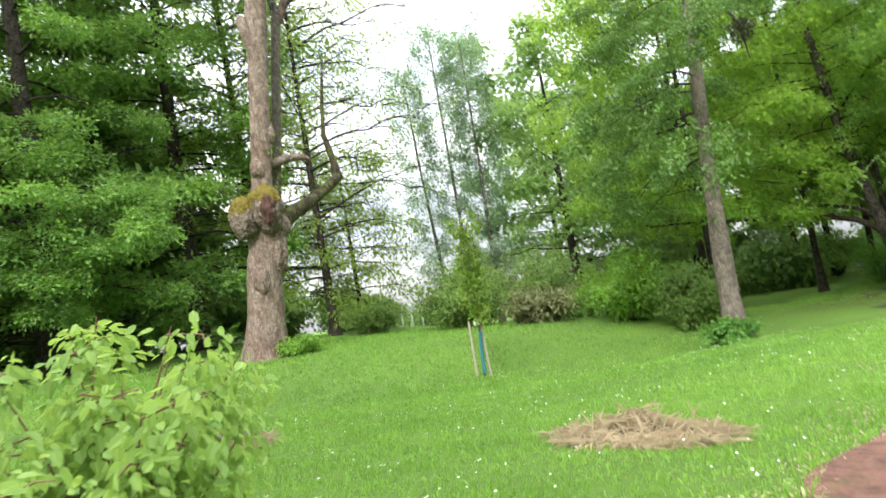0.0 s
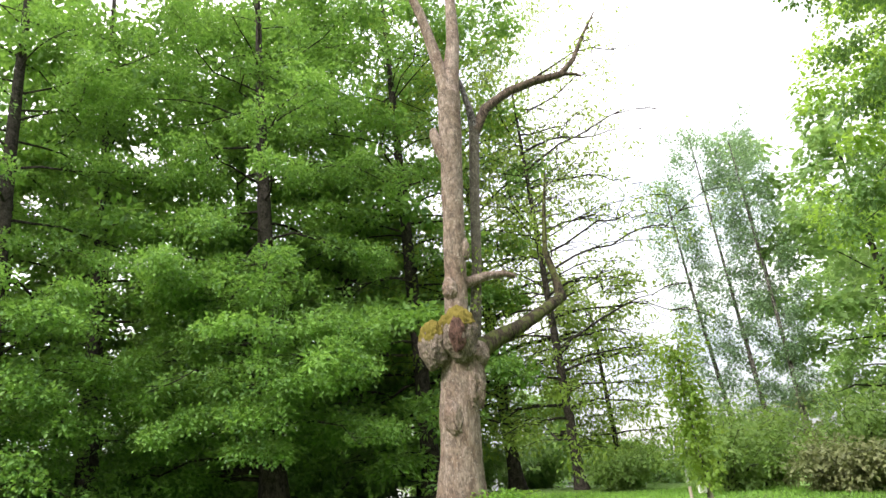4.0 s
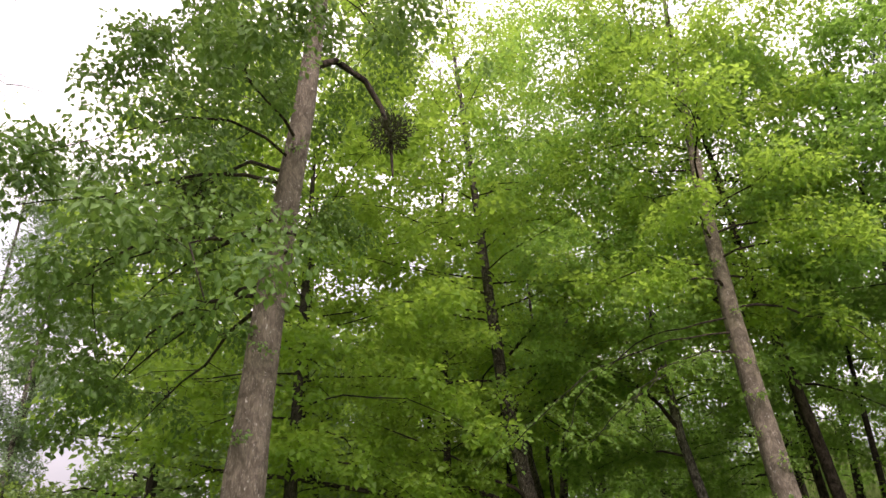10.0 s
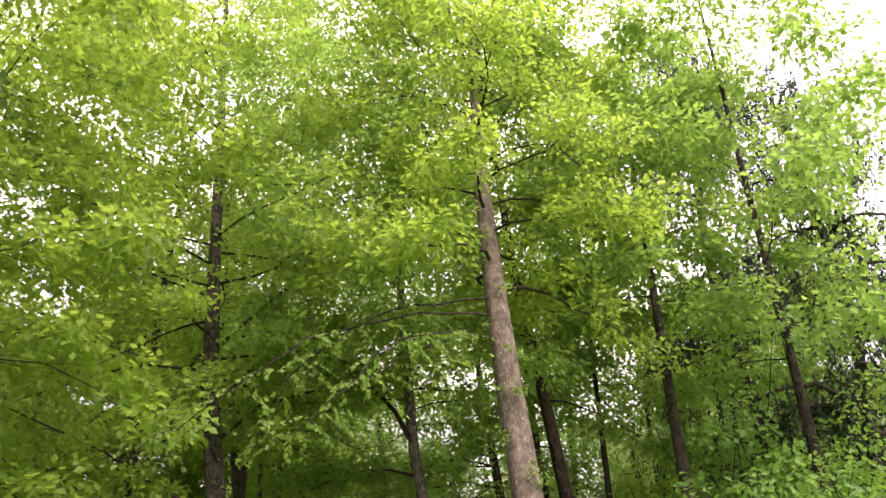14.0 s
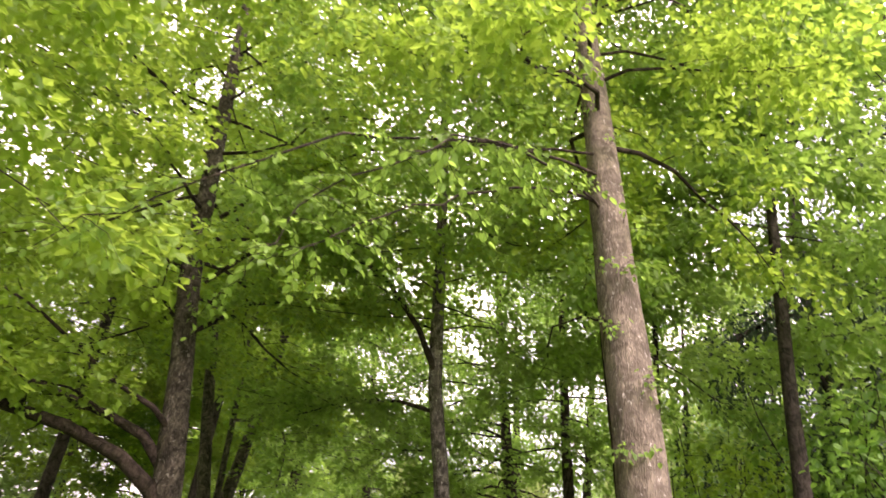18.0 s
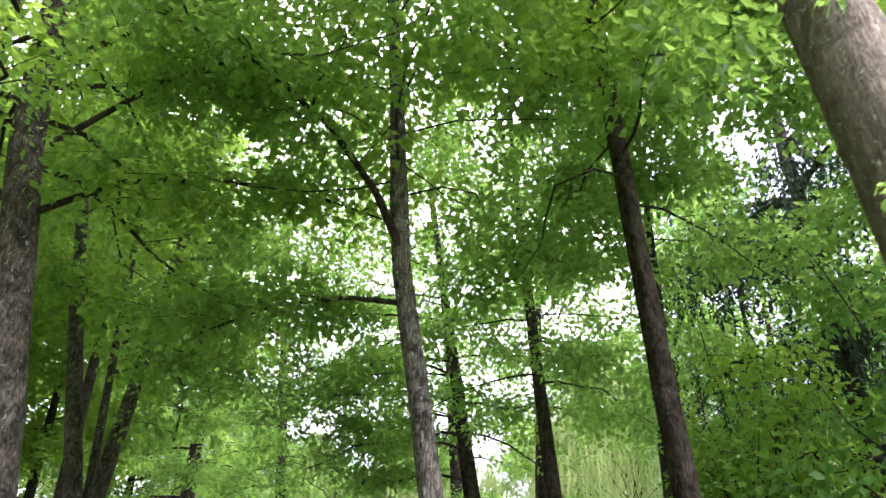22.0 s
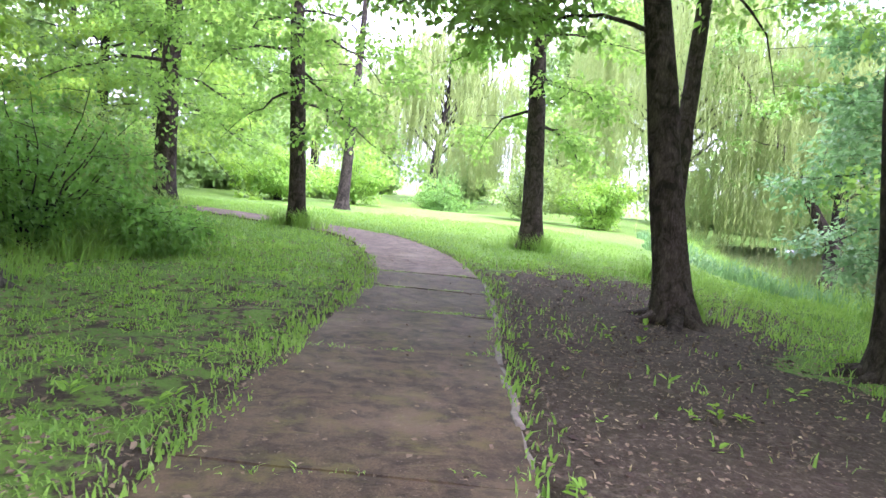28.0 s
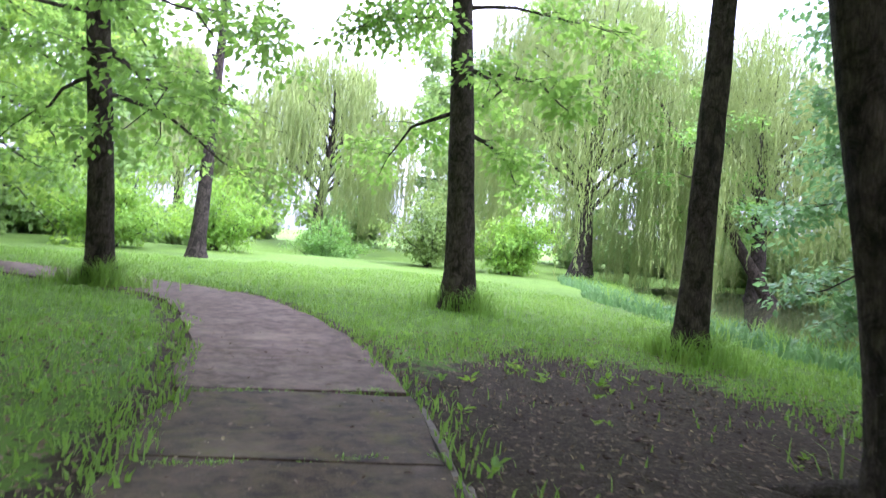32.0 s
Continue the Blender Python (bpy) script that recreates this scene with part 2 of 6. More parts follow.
def leaves(geo, at, way, up, size, broad=0.62, rich=True):
    """Leaves at points: each a blade folded along its midrib, rounded where rich."""
    way = unit(way)
    side = unit(np.cross(way, up))
    nrm = np.cross(side, way)
    n, s = len(at), np.asarray(size, float)[:, None]
    def pt(a, b, c):
        return at + way * s * a + side * s * b * broad + nrm * s * c
    if rich:
        v = np.stack([at, pt(0.22, 0.42, 0.06), pt(0.66, 0.4, 0.05), pt(1.0, 0, -0.1), pt(0.66, -0.4, 0.05), pt(0.22, -0.42, 0.06)], 1)
        f = np.array([[0, 1, 2, 3], [0, 3, 4, 5]])
    else:
        v = np.stack([at, pt(0.45, 0.5, 0.06), pt(1.0, 0, -0.08), pt(0.45, -0.5, 0.06)], 1)
        f = np.array([[0, 1, 2], [0, 2, 3]])
    k = v.shape[1]
    geo.add(v.reshape(-1, 3), (f[None] + k * np.arange(n)[:, None, None]).reshape(-1, f.shape[1]))


def sprays(geo, rng, centers, normals, radius, per, size, broad=0.62, flat=0.18, droop=0.25, rich=True, tilt=0.28):
    """Flat sprays of leaves round the given twig ends."""
    c = np.repeat(centers, per, 0)
    nrm = unit(np.repeat(normals, per, 0) + rng.normal(0, tilt, (len(c), 3)))
    rad = np.repeat(np.broadcast_to(radius, len(centers)), per)
    a = unit(np.cross(nrm, rng.normal(0, 1, (len(c), 3))))
    d = np.sqrt(rng.uniform(0.02, 1, len(c)))
    at = c + a * (rad * d)[:, None] + nrm * (rng.normal(0, flat, len(c)) * rad)[:, None]
    at[:, 2] -= droop * rad * d ** 2
    way = unit(a + rng.normal(0, 0.55, a.shape) + np.array([0, 0, -droop * 1.4]))
    leaves(geo, at, way, nrm, size * rng.uniform(0.65, 1.25, len(c)), broad, rich)


def obj(name, me, material, parent=None, label=""):
    ob = new(name, me)
    if material is not None and not me.materials:
        me.materials.append(material)
    if parent is not None:
        ob.parent = parent
    if label:
        ob["label"] = label
    return ob


def thing(name, at, label, category, group="", kind=""):
    e = new(name)
    e.empty_display_size = 0.2
    e.location = at
    return tagged(e, label, category, group, kind)


def part(name, bm, material, parent, label=""):
    me = bpy.data.meshes.new(name)
    bm.to_mesh(me)
    bm.free()
    return obj(name, me, material, parent, label)


def box(bm, x0, y0, z0, x1, y1, z1, bevel=0.0):
    made = bmesh.ops.create_cube(bm, size=1, matrix=Matrix.LocRotScale(((x0 + x1) / 2, (y0 + y1) / 2, (z0 + z1) / 2), None, (abs(x1 - x0), abs(y1 - y0), abs(z1 - z0))))
    if bevel:
        es = {e for v in made["verts"] for e in v.link_edges}
        bmesh.ops.bevel(bm, geom=list(es), offset=bevel, segments=2, affect="EDGES")
    return bm


def trunk_line(h, lean, bend, rng, n):
    """Points of a stem from the ground up: leaning by (x, y) metres at the top, bowed by bend."""
    s = np.linspace(0, 1, n)
    wob = rng.normal(0, 1, (3, 2)) * 0.012 * h
    x = lean[0] * s + bend[0] * np.sin(np.pi * s) + sum(wob[k, 0] * np.sin((k + 2) * np.pi * s) / (k + 1) for k in range(3))
    y = lean[1] * s + bend[1] * np.sin(np.pi * s) + sum(wob[k, 1] * np.sin((k + 2) * np.pi * s) / (k + 1) for k in range(3))
    return np.stack([x, y, h * s], 1)


def stem(geo, line, r, rng, sides=20, top=0.22, flare=0.55, rough=0.035, sink=0.35):
    h = line[-1, 2]
    z = line[:, 2]
    rad = r * (1 - (1 - top) * (z / h) ** 0.9) * (1 + flare * np.exp(-z / (1.3 * r)))
    pts = np.concatenate([line[:1] - [0, 0, sink], line])
    tube(geo, pts, np.r_[rad[0] * 1.1, rad], sides, rough, rng)
    return rad


def limb_line(start, az, length, rise, sag, rng, n=7):
    t = np.linspace(0, 1, n)
    turn = az + rng.normal(0, 0.5) * t + rng.normal(0, 0.5) * np.sin(t * 6 + rng.uniform(0, 3))
    step = np.stack([np.cos(turn), np.sin(turn)], 1) * length / (n - 1)
    xy = np.cumsum(np.vstack([[0, 0], step[1:]]), 0)
    z = length * (rise * t - sag * t ** 2) + rng.normal(0, 0.032, n) * length * t
    return np.asarray(start) + np.column_stack([xy, z])


def crown_of(line, rad, rng, h0, spread, limbs, rise=(0.1, 0.9), sag=(0.35, 0.2), subs=7, top_width=0.35, azimuths=None, one_side=None, limb_r=0.36, sub_len=0.42, layer=0.0, least=0.004):
    """Limbs and side branches off a stem above h0. Returns the wood's tubes and the twig ends with their normals."""
    h = line[-1, 2]
    tubes, ends, normals = [], [], []
    for i in range(limbs):
        u = (i + rng.uniform(0.1, 0.9)) / limbs
        z = h0 + (h * 0.985 - h0) * u
        s = z / h * (len(line) - 1)
        k = min(int(s), len(line) - 2)
        start = line[k] + (line[k + 1] - line[k]) * (s - k)
        r0 = np.interp(z, line[:, 2], rad)
        az = i * 2.4 + rng.uniform(-0.5, 0.5)
        if one_side is not None:
            az = one_side[0] + rng.uniform(-1, 1) * one_side[1]
        width = spread * (0.78 + 0.5 * u) * math.sqrt(max(0.0, 1 - ((u - 0.12) / (0.9 + 0.35 * top_width)) ** 2)) * rng.uniform(0.7, 1.15) if u > 0.12 else spread * 0.85 * rng.uniform(0.7, 1.15)
        up, sg = np.interp(u, [0, 1], rise) * rng.uniform(0.8, 1.25), np.interp(u, [0, 1], sag)
        pts = limb_line(start, az, width, up, sg, rng)
        tubes.append((pts, np.maximum(limb_r * r0 * (1 - 0.88 * np.linspace(0, 1, 7) ** 0.8), 0.008)))
        for j in range(subs):
            t = 0.22 + 0.78 * (j + rng.uniform(0, 0.8)) / subs
            q = min(t, 0.999) * 6
            a = int(q)
            root = pts[a] + (pts[a + 1] - pts[a]) * (q - a)
            heading = az + (1 if j % 2 else -1) * rng.uniform(0.5, 1.15)
            sl = width * sub_len * (1.15 - 0.55 * t) * rng.uniform(0.7, 1.25)
            sp = limb_line(root, heading, sl, rng.uniform(-0.05, 0.3) * (1 - layer), 0.25 * (1 - 0.4 * layer), rng, 5)
            tubes.append((sp, np.maximum(0.3 * limb_r * r0 * (1 - 0.55 * t) * (1 - 0.85 * np.linspace(0, 1, 5)), least)))
            if rng.uniform() < 0.16:
                continue
            for w in (0.35, 0.6, 0.82, 1.0):
                q2 = w * 0.999 * 4
                b = int(q2)
                ends.append(sp[b] + (sp[b + 1] - sp[b]) * (q2 - b) + rng.normal(0, 0.1, 3) * [1, 1, 1 - 0.8 * layer])
                out = unit(np.r_[np.cos(heading), np.sin(heading), 0])
                normals.append(unit(np.array([0, 0, 1.0]) + out * rng.uniform(-0.05, 0.55) * (1 - 0.6 * layer) + rng.normal(0, 0.15 - 0.08 * layer, 3)))
        ends.append(pts[-1])
        normals.append(np.array([0, 0, 1.0]))
    return tubes, np.array(ends), np.array(normals)

# ---- plan ----
def smooth(a, b, v):
    t = np.clip((np.asarray(v, float) - a) / (b - a), 0, 1)
    return t * t * (3 - 2 * t)


def pond_edge(x, y):
    """Metres inside the pond's bank (negative outside): a long slanting oval with an arm to the west at its far end."""
    u = (x - 26) * 0.423 + (y - 48) * 0.906
    v = (x - 26) * 0.906 - (y - 48) * 0.423
    a = np.arctan2(v, u)
    main = (1 - np.hypot(u / 24.0, v / 9.9)) * 9.9 + 0.35 * np.sin(5 * a + 1) + 0.2 * np.sin(11 * a)
    arm = (1 - np.hypot((x - 10) / 15.0, (y - 74) / 6.0)) * 6.0
    return np.maximum(main, arm)


def ground_z(x, y):
    """Height of the ground: it falls along the walk, the lawn dips and climbs to its far side, and the pond is a basin."""
    x, y = np.asarray(x, float), np.asarray(y, float)
    z = np.interp(y, [-60, -18, -13, -10, -5, -0.5, 2, 6, 12, 20, 27, 60], [2.4, 1.6, 1.35, 1.08, 1.08, 1.02, 0.8, 0.55, 0.25, 0.1, 0.0, 0.0])
    z = z + np.interp(-x, [0, 6, 9, 16, 21, 34, 60], [0, -0.1, -0.05, 0.9, 1.15, 1.9, 2.4]) * (1 - smooth(8, 22, y))
    z = z + 0.05 * np.sin(x * 0.31 + 1.1) * np.sin(y * 0.27) * smooth(3, 8, np.abs(x + 1.0))
    z = z - 1.1 * np.exp(-((x + 9.5) / 4.6) ** 2 - ((y - 0.2) / 5.2) ** 2)
    d = pond_edge(x, y)
    return z - 1.2 * smooth(-0.5, 2.2, d) - 0.35 * smooth(-4.5, -0.2, d)


WATER_Z = -0.6
CENTER_Y = [-60, -20, -16, -12.4, -10, -7, -4, 0, 5, 11, 17, 22, 25.7, 28, 30.5, 32, 34.8, 38]
CENTER_X = [40, 9.5, 7.0, 4.75, 4.6, 4.1, 3.1, 1.9, 0.4, -1.6, -2.85, -2.65, -1.95, -1.4, -0.95, -0.72, -0.66, -1.0]
FAR_TURN = [(-1.0, 38.0), (-1.35, 39.4), (-2.1, 40.8), (-3.4, 42.0), (-5.2, 43.4), (-7.5, 45.2), (-11, 47.5), (-16, 50.5), (-24, 54)]


def path_center(n_far=60):
    """The path's middle line from south to north-west, with its bend by the pond."""
    ys = np.arange(-30, 38, 0.25)
    south = np.column_stack([np.interp(ys, CENTER_Y, CENTER_X), ys])
    t = np.linspace(0, len(FAR_TURN) - 1, n_far)
    f = np.array(FAR_TURN)
    north = np.column_stack([np.interp(t, np.arange(len(f)), f[:, 0]), np.interp(t, np.arange(len(f)), f[:, 1])])
    line = np.concatenate([south, north[1:]])
    k = np.ones(9) / 9
    pad = np.concatenate([np.repeat(line[:1], 4, 0), line, np.repeat(line[-1:], 4, 0)])
    return np.column_stack([np.convolve(pad[:, 0], k, "valid"), np.convolve(pad[:, 1], k, "valid")])


PATH_LINE = path_center()


def path_gap(x, y):
    """Distance from the path's middle line."""
    p = np.column_stack([np.ravel(x), np.ravel(y)])
    out = np.full(len(p), 99.0)
    for a in range(0, len(PATH_LINE), 1):
        out = np.minimum(out, np.hypot(p[:, 0] - PATH_LINE[a, 0], p[:, 1] - PATH_LINE[a, 1]))
    return out.reshape(np.shape(x))


def path_side(x, y):
    """Signed distance across the path, east positive (south of its bend)."""
    return x - np.interp(y, CENTER_Y, CENTER_X)


# ---- kinds of surface ----
bark_old = bark("bark_old", (0.17, 0.125, 0.1), (0.52, 0.42, 0.355), (0.62, 0.57, 0.5), 0.6, 0.2, 0.42, 0.45, (0.2, 0.135, 0.1), 0.8, 0.55)
burl_bark = bark("burl_bark", (0.12, 0.085, 0.065), (0.4, 0.32, 0.26), (0.55, 0.5, 0.44), 0.6, 0.16, 0.5, 0.7, None, 0.6, 0.5)
bark_bough = bark("bark_bough", (0.05, 0.036, 0.026), (0.24, 0.18, 0.13), (0.42, 0.4, 0.33), 0.62, 0.35, 0.6, 0.6)
heartwood = bark("heartwood", (0.05, 0.03, 0.022), (0.2, 0.11, 0.085), (0.3, 0.22, 0.18), 0.75, 0.0, 1.2)
bark_grey = bark("bark_grey", (0.075, 0.066, 0.06), (0.35, 0.315, 0.28), (0.58, 0.57, 0.52), 0.59, 0.1, 0.62, 0.8)
bark_maple = bark("bark_maple", (0.055, 0.047, 0.04), (0.27, 0.24, 0.2), (0.5, 0.5, 0.44), 0.6, 0.28, 0.6, 0.8, (0.055, 0.045, 0.03))
bark_pale = bark("bark_pale", (0.095, 0.08, 0.064), (0.33, 0.28, 0.225), (0.56, 0.54, 0.5), 0.6, 0.0, 0.95, 0.5, None, 0.6, 0.5)
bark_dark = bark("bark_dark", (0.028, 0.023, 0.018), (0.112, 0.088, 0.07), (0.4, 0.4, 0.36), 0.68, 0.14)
bark_fork = bark("bark_fork", (0.065, 0.056, 0.047), (0.27, 0.235, 0.195), (0.44, 0.44, 0.4), 0.61, 0.3, 0.65, 0.8)
bark_far = bark("bark_far", (0.03, 0.026, 0.02), (0.1, 0.085, 0.07), (0.3, 0.3, 0.27), 0.75)
moss_m = plain("moss", (0.15, 0.12, 0.028), 0.95, 0.1, 0, 18, 0.35)

leaf_lime = leaf("leaf_lime", (0.055, 0.125, 0.026), (0.17, 0.305, 0.066), (0.36, 0.6, 0.1), 0.6)
leaf_lawn_lime = leaf("leaf_lawn_lime", (0.04, 0.1, 0.02), (0.115, 0.22, 0.045), (0.22, 0.36, 0.06), 0.36)
leaf_maple = leaf("leaf_maple", (0.06, 0.135, 0.02), (0.2, 0.345, 0.05), (0.42, 0.62, 0.08), 0.6)
leaf_beech = leaf("leaf_beech", (0.03, 0.085, 0.022), (0.18, 0.335, 0.062), (0.3, 0.52, 0.075), 0.4)
leaf_ash = leaf("leaf_ash", (0.085, 0.16, 0.024), (0.17, 0.27, 0.04), (0.36, 0.48, 0.06))
leaf_poplar = leaf("leaf_poplar", (0.11, 0.19, 0.1), (0.23, 0.34, 0.19), (0.3, 0.44, 0.2))
leaf_raspberry = leaf("leaf_raspberry", (0.12, 0.23, 0.05), (0.31, 0.46, 0.11), (0.44, 0.6, 0.12), 0.5)
leaf_shrub = leaf("leaf_shrub", (0.075, 0.14, 0.035), (0.15, 0.24, 0.055), (0.3, 0.44, 0.08))
leaf_bright = leaf("leaf_bright", (0.08, 0.2, 0.025), (0.17, 0.33, 0.04), (0.36, 0.58, 0.05))
leaf_hazel = leaf("leaf_hazel", (0.05, 0.14, 0.03), (0.125, 0.26, 0.05), (0.28, 0.54, 0.07))
leaf_brown = leaf("leaf_brown", (0.085, 0.11, 0.042), (0.17, 0.18, 0.075), (0.27, 0.3, 0.1), 0.35)
leaf_willow = leaf("leaf_willow", (0.11, 0.17, 0.05), (0.22, 0.29, 0.09), (0.37, 0.47, 0.13), 0.45)
leaf_spruce = leaf("leaf_spruce", (0.01, 0.032, 0.014), (0.03, 0.07, 0.026), (0.05, 0.1, 0.03), 0.15, 0.6)
leaf_mistletoe = leaf("leaf_mistletoe", (0.02, 0.026, 0.01), (0.05, 0.055, 0.022), (0.06, 0.07, 0.02), 0.15, 0.6)
leaf_bank = leaf("leaf_bank", (0.05, 0.13, 0.045), (0.14, 0.26, 0.095), (0.24, 0.45, 0.14), 0.42)
leaf_far = leaf("leaf_far", (0.075, 0.16, 0.04), (0.18, 0.3, 0.085), (0.34, 0.5, 0.13))
grass_blade = leaf("grass_blade", (0.075, 0.185, 0.026), (0.185, 0.345, 0.055), (0.34, 0.54, 0.08), 0.42)
wood_stake = plain("weathered_wood", (0.34, 0.29, 0.23), 0.85, 0.2, 0, 40, 0.25)
tube_blue = plain("blue_green_plastic", (0.02, 0.13, 0.15), 0.45)
white_paint = plain("white_paint", (0.8, 0.8, 0.77), 0.55)
stone_pale = plain("kerb_concrete", (0.19, 0.165, 0.14), 0.9, 0.2, 0, 14, 0.4)
iris_m = leaf("iris_leaf", (0.045, 0.12, 0.045), (0.12, 0.22, 0.085), (0.22, 0.42, 0.12), 0.4)
straw_m = leaf("straw", (0.3, 0.24, 0.14), (0.55, 0.46, 0.31), (0.4, 0.32, 0.18), 0.2, 0.8)
pale_leaf_m = leaf("pale_leaf", (0.17, 0.14, 0.07), (0.36, 0.3, 0.17), (0.26, 0.22, 0.1), 0.2, 0.8)
litter_m = leaf("dead_leaves", (0.07, 0.048, 0.032), (0.2, 0.15, 0.1), (0.15, 0.1, 0.06), 0.15, 0.8)


def ground_mat():
    """Grass sward, bare trodden soil and thin litter, blended by where feet and shade have worn the grass."""
    m, ns, ls = mat_new("ground_cover")
    v = mapped(ns, ls, (1, 1, 1))
    fine, mid, broad = noise_tex(ns, ls, v, 38, 6, 0.7), noise_tex(ns, ls, v, 3.1, 5, 0.65), noise_tex(ns, ls, v, 0.35, 4, 0.6)
    grass = ramp(ns, ls, fine, [(0.25, (0.035, 0.085, 0.014)), (0.75, (0.12, 0.21, 0.04))])
    grass = blend(ns, ls, ramp(ns, ls, broad, [(0.35, grey(0)), (0.7, grey(0.55))]), grass, (0.13, 0.24, 0.03))
    grass = blend(ns, ls, ramp(ns, ls, mid, [(0.58, grey(0)), (0.8, grey(0.5))]), grass, (0.15, 0.2, 0.045))
    soil = ramp(ns, ls, fine, [(0.25, (0.009, 0.007, 0.005)), (0.7, (0.08, 0.06, 0.042))])
    soil = blend(ns, ls, ramp(ns, ls, noise_tex(ns, ls, v, 13, 5, 0.75), [(0.5, grey(0)), (0.64, grey(0.75))]), soil, (0.12, 0.095, 0.07))
    soil = blend(ns, ls, ramp(ns, ls, mid, [(0.4, grey(0)), (0.7, grey(0.6))]), soil, (0.034, 0.027, 0.018))
    grass = blend(ns, ls, ramp(ns, ls, noise_tex(ns, ls, v, 9, 6, 0.75), [(0.5, grey(0)), (0.68, grey(0.6))]), grass, (0.075, 0.085, 0.03))
    at = ns.new("ShaderNodeAttribute")
    at.attribute_name = "bare"
    edge = node(ns, "ShaderNodeMath")
    edge.operation = "MULTIPLY_ADD"
    edge.inputs[1].default_value = 1.1
    ls.new(mid, edge.inputs[0])
    ls.new(at.outputs["Fac"], edge.inputs[2])
    mask = ramp(ns, ls, edge.outputs[0], [(0.92, grey(0)), (1.16, grey(1))])
    return finish(m, ns, ls, blend(ns, ls, mask, grass, soil), 0.95, blend(ns, ls, 0.4, noise_tex(ns, ls, v, 14, 6, 0.75), mid), 0.9, 0.1, 0.15)


def path_mat(name, a, b, moss, damp=0.0):
    """Worn path surfacing: grit, stains, damp dark patches and moss."""
    m, ns, ls = mat_new(name)
    v = mapped(ns, ls, (1, 1, 1))
    grit, mid, broad = noise_tex(ns, ls, v, 75, 5, 0.7), noise_tex(ns, ls, v, 5.5, 6, 0.7, 0.3), noise_tex(ns, ls, v, 0.9, 5, 0.65)
    tone = blend(ns, ls, ramp(ns, ls, grit, [(0.3, grey(0)), (0.7, grey(1))]), a, b)
    tone = blend(ns, ls, ramp(ns, ls, mid, [(0.42, grey(0)), (0.62, grey(0.8))]), tone, tuple(c * 0.4 for c in a))
    tone = blend(ns, ls, ramp(ns, ls, broad, [(0.52, grey(0)), (0.72, grey(0.5))]), tone, tuple(min(1, c * 1.35) for c in b))
    green = ramp(ns, ls, noise_tex(ns, ls, v, 2.3, 6, 0.72), [(1.02 - moss, grey(0)), (1.16 - moss, grey(0.8))])
    tone = blend(ns, ls, green, tone, (0.085, 0.075, 0.02))
    streak = noise_tex(ns, ls, mapped(ns, ls, (0.7, 5.0, 1)), 1.5, 6, 0.7, 0.4)
    tone = blend(ns, ls, ramp(ns, ls, streak, [(0.56, grey(0)), (0.7, grey(0.7))]), tone, (0.1, 0.082, 0.035))
    tone = blend(ns, ls, ramp(ns, ls, noise_tex(ns, ls, v, 22, 4, 0.75), [(0.62, grey(0)), (0.7, grey(0.6))]), tone, (0.22, 0.17, 0.13))
    rough = ramp(ns, ls, broad, [(0.4, grey(0.9)), (0.75, grey(0.9 - damp))])
    return finish(m, ns, ls, tone, rough, blend(ns, ls, 0.5, grit, mid), 0.6, 0.012, 0.3)


ground_m = ground_mat()
path_slab = path_mat("path_slab", (0.03, 0.02, 0.012), (0.108, 0.074, 0.043), 0.49, 0.2)
path_far_m = path_mat("path_far", (0.062, 0.041, 0.031), (0.185, 0.13, 0.1), 0.42, 0.1)
path_red = path_mat("path_red", (0.075, 0.034, 0.024), (0.19, 0.098, 0.068), 0.45)


def water_mat():
    m, ns, ls = mat_new("pond_water")
    n = noise_tex(ns, ls, mapped(ns, ls, (1, 1, 1)), 2.6, 3, 0.5)
    return finish(m, ns, ls, (0.03, 0.035, 0.016), 0.04, n, 0.03, 0.02, 0.4)


water_m = water_mat()


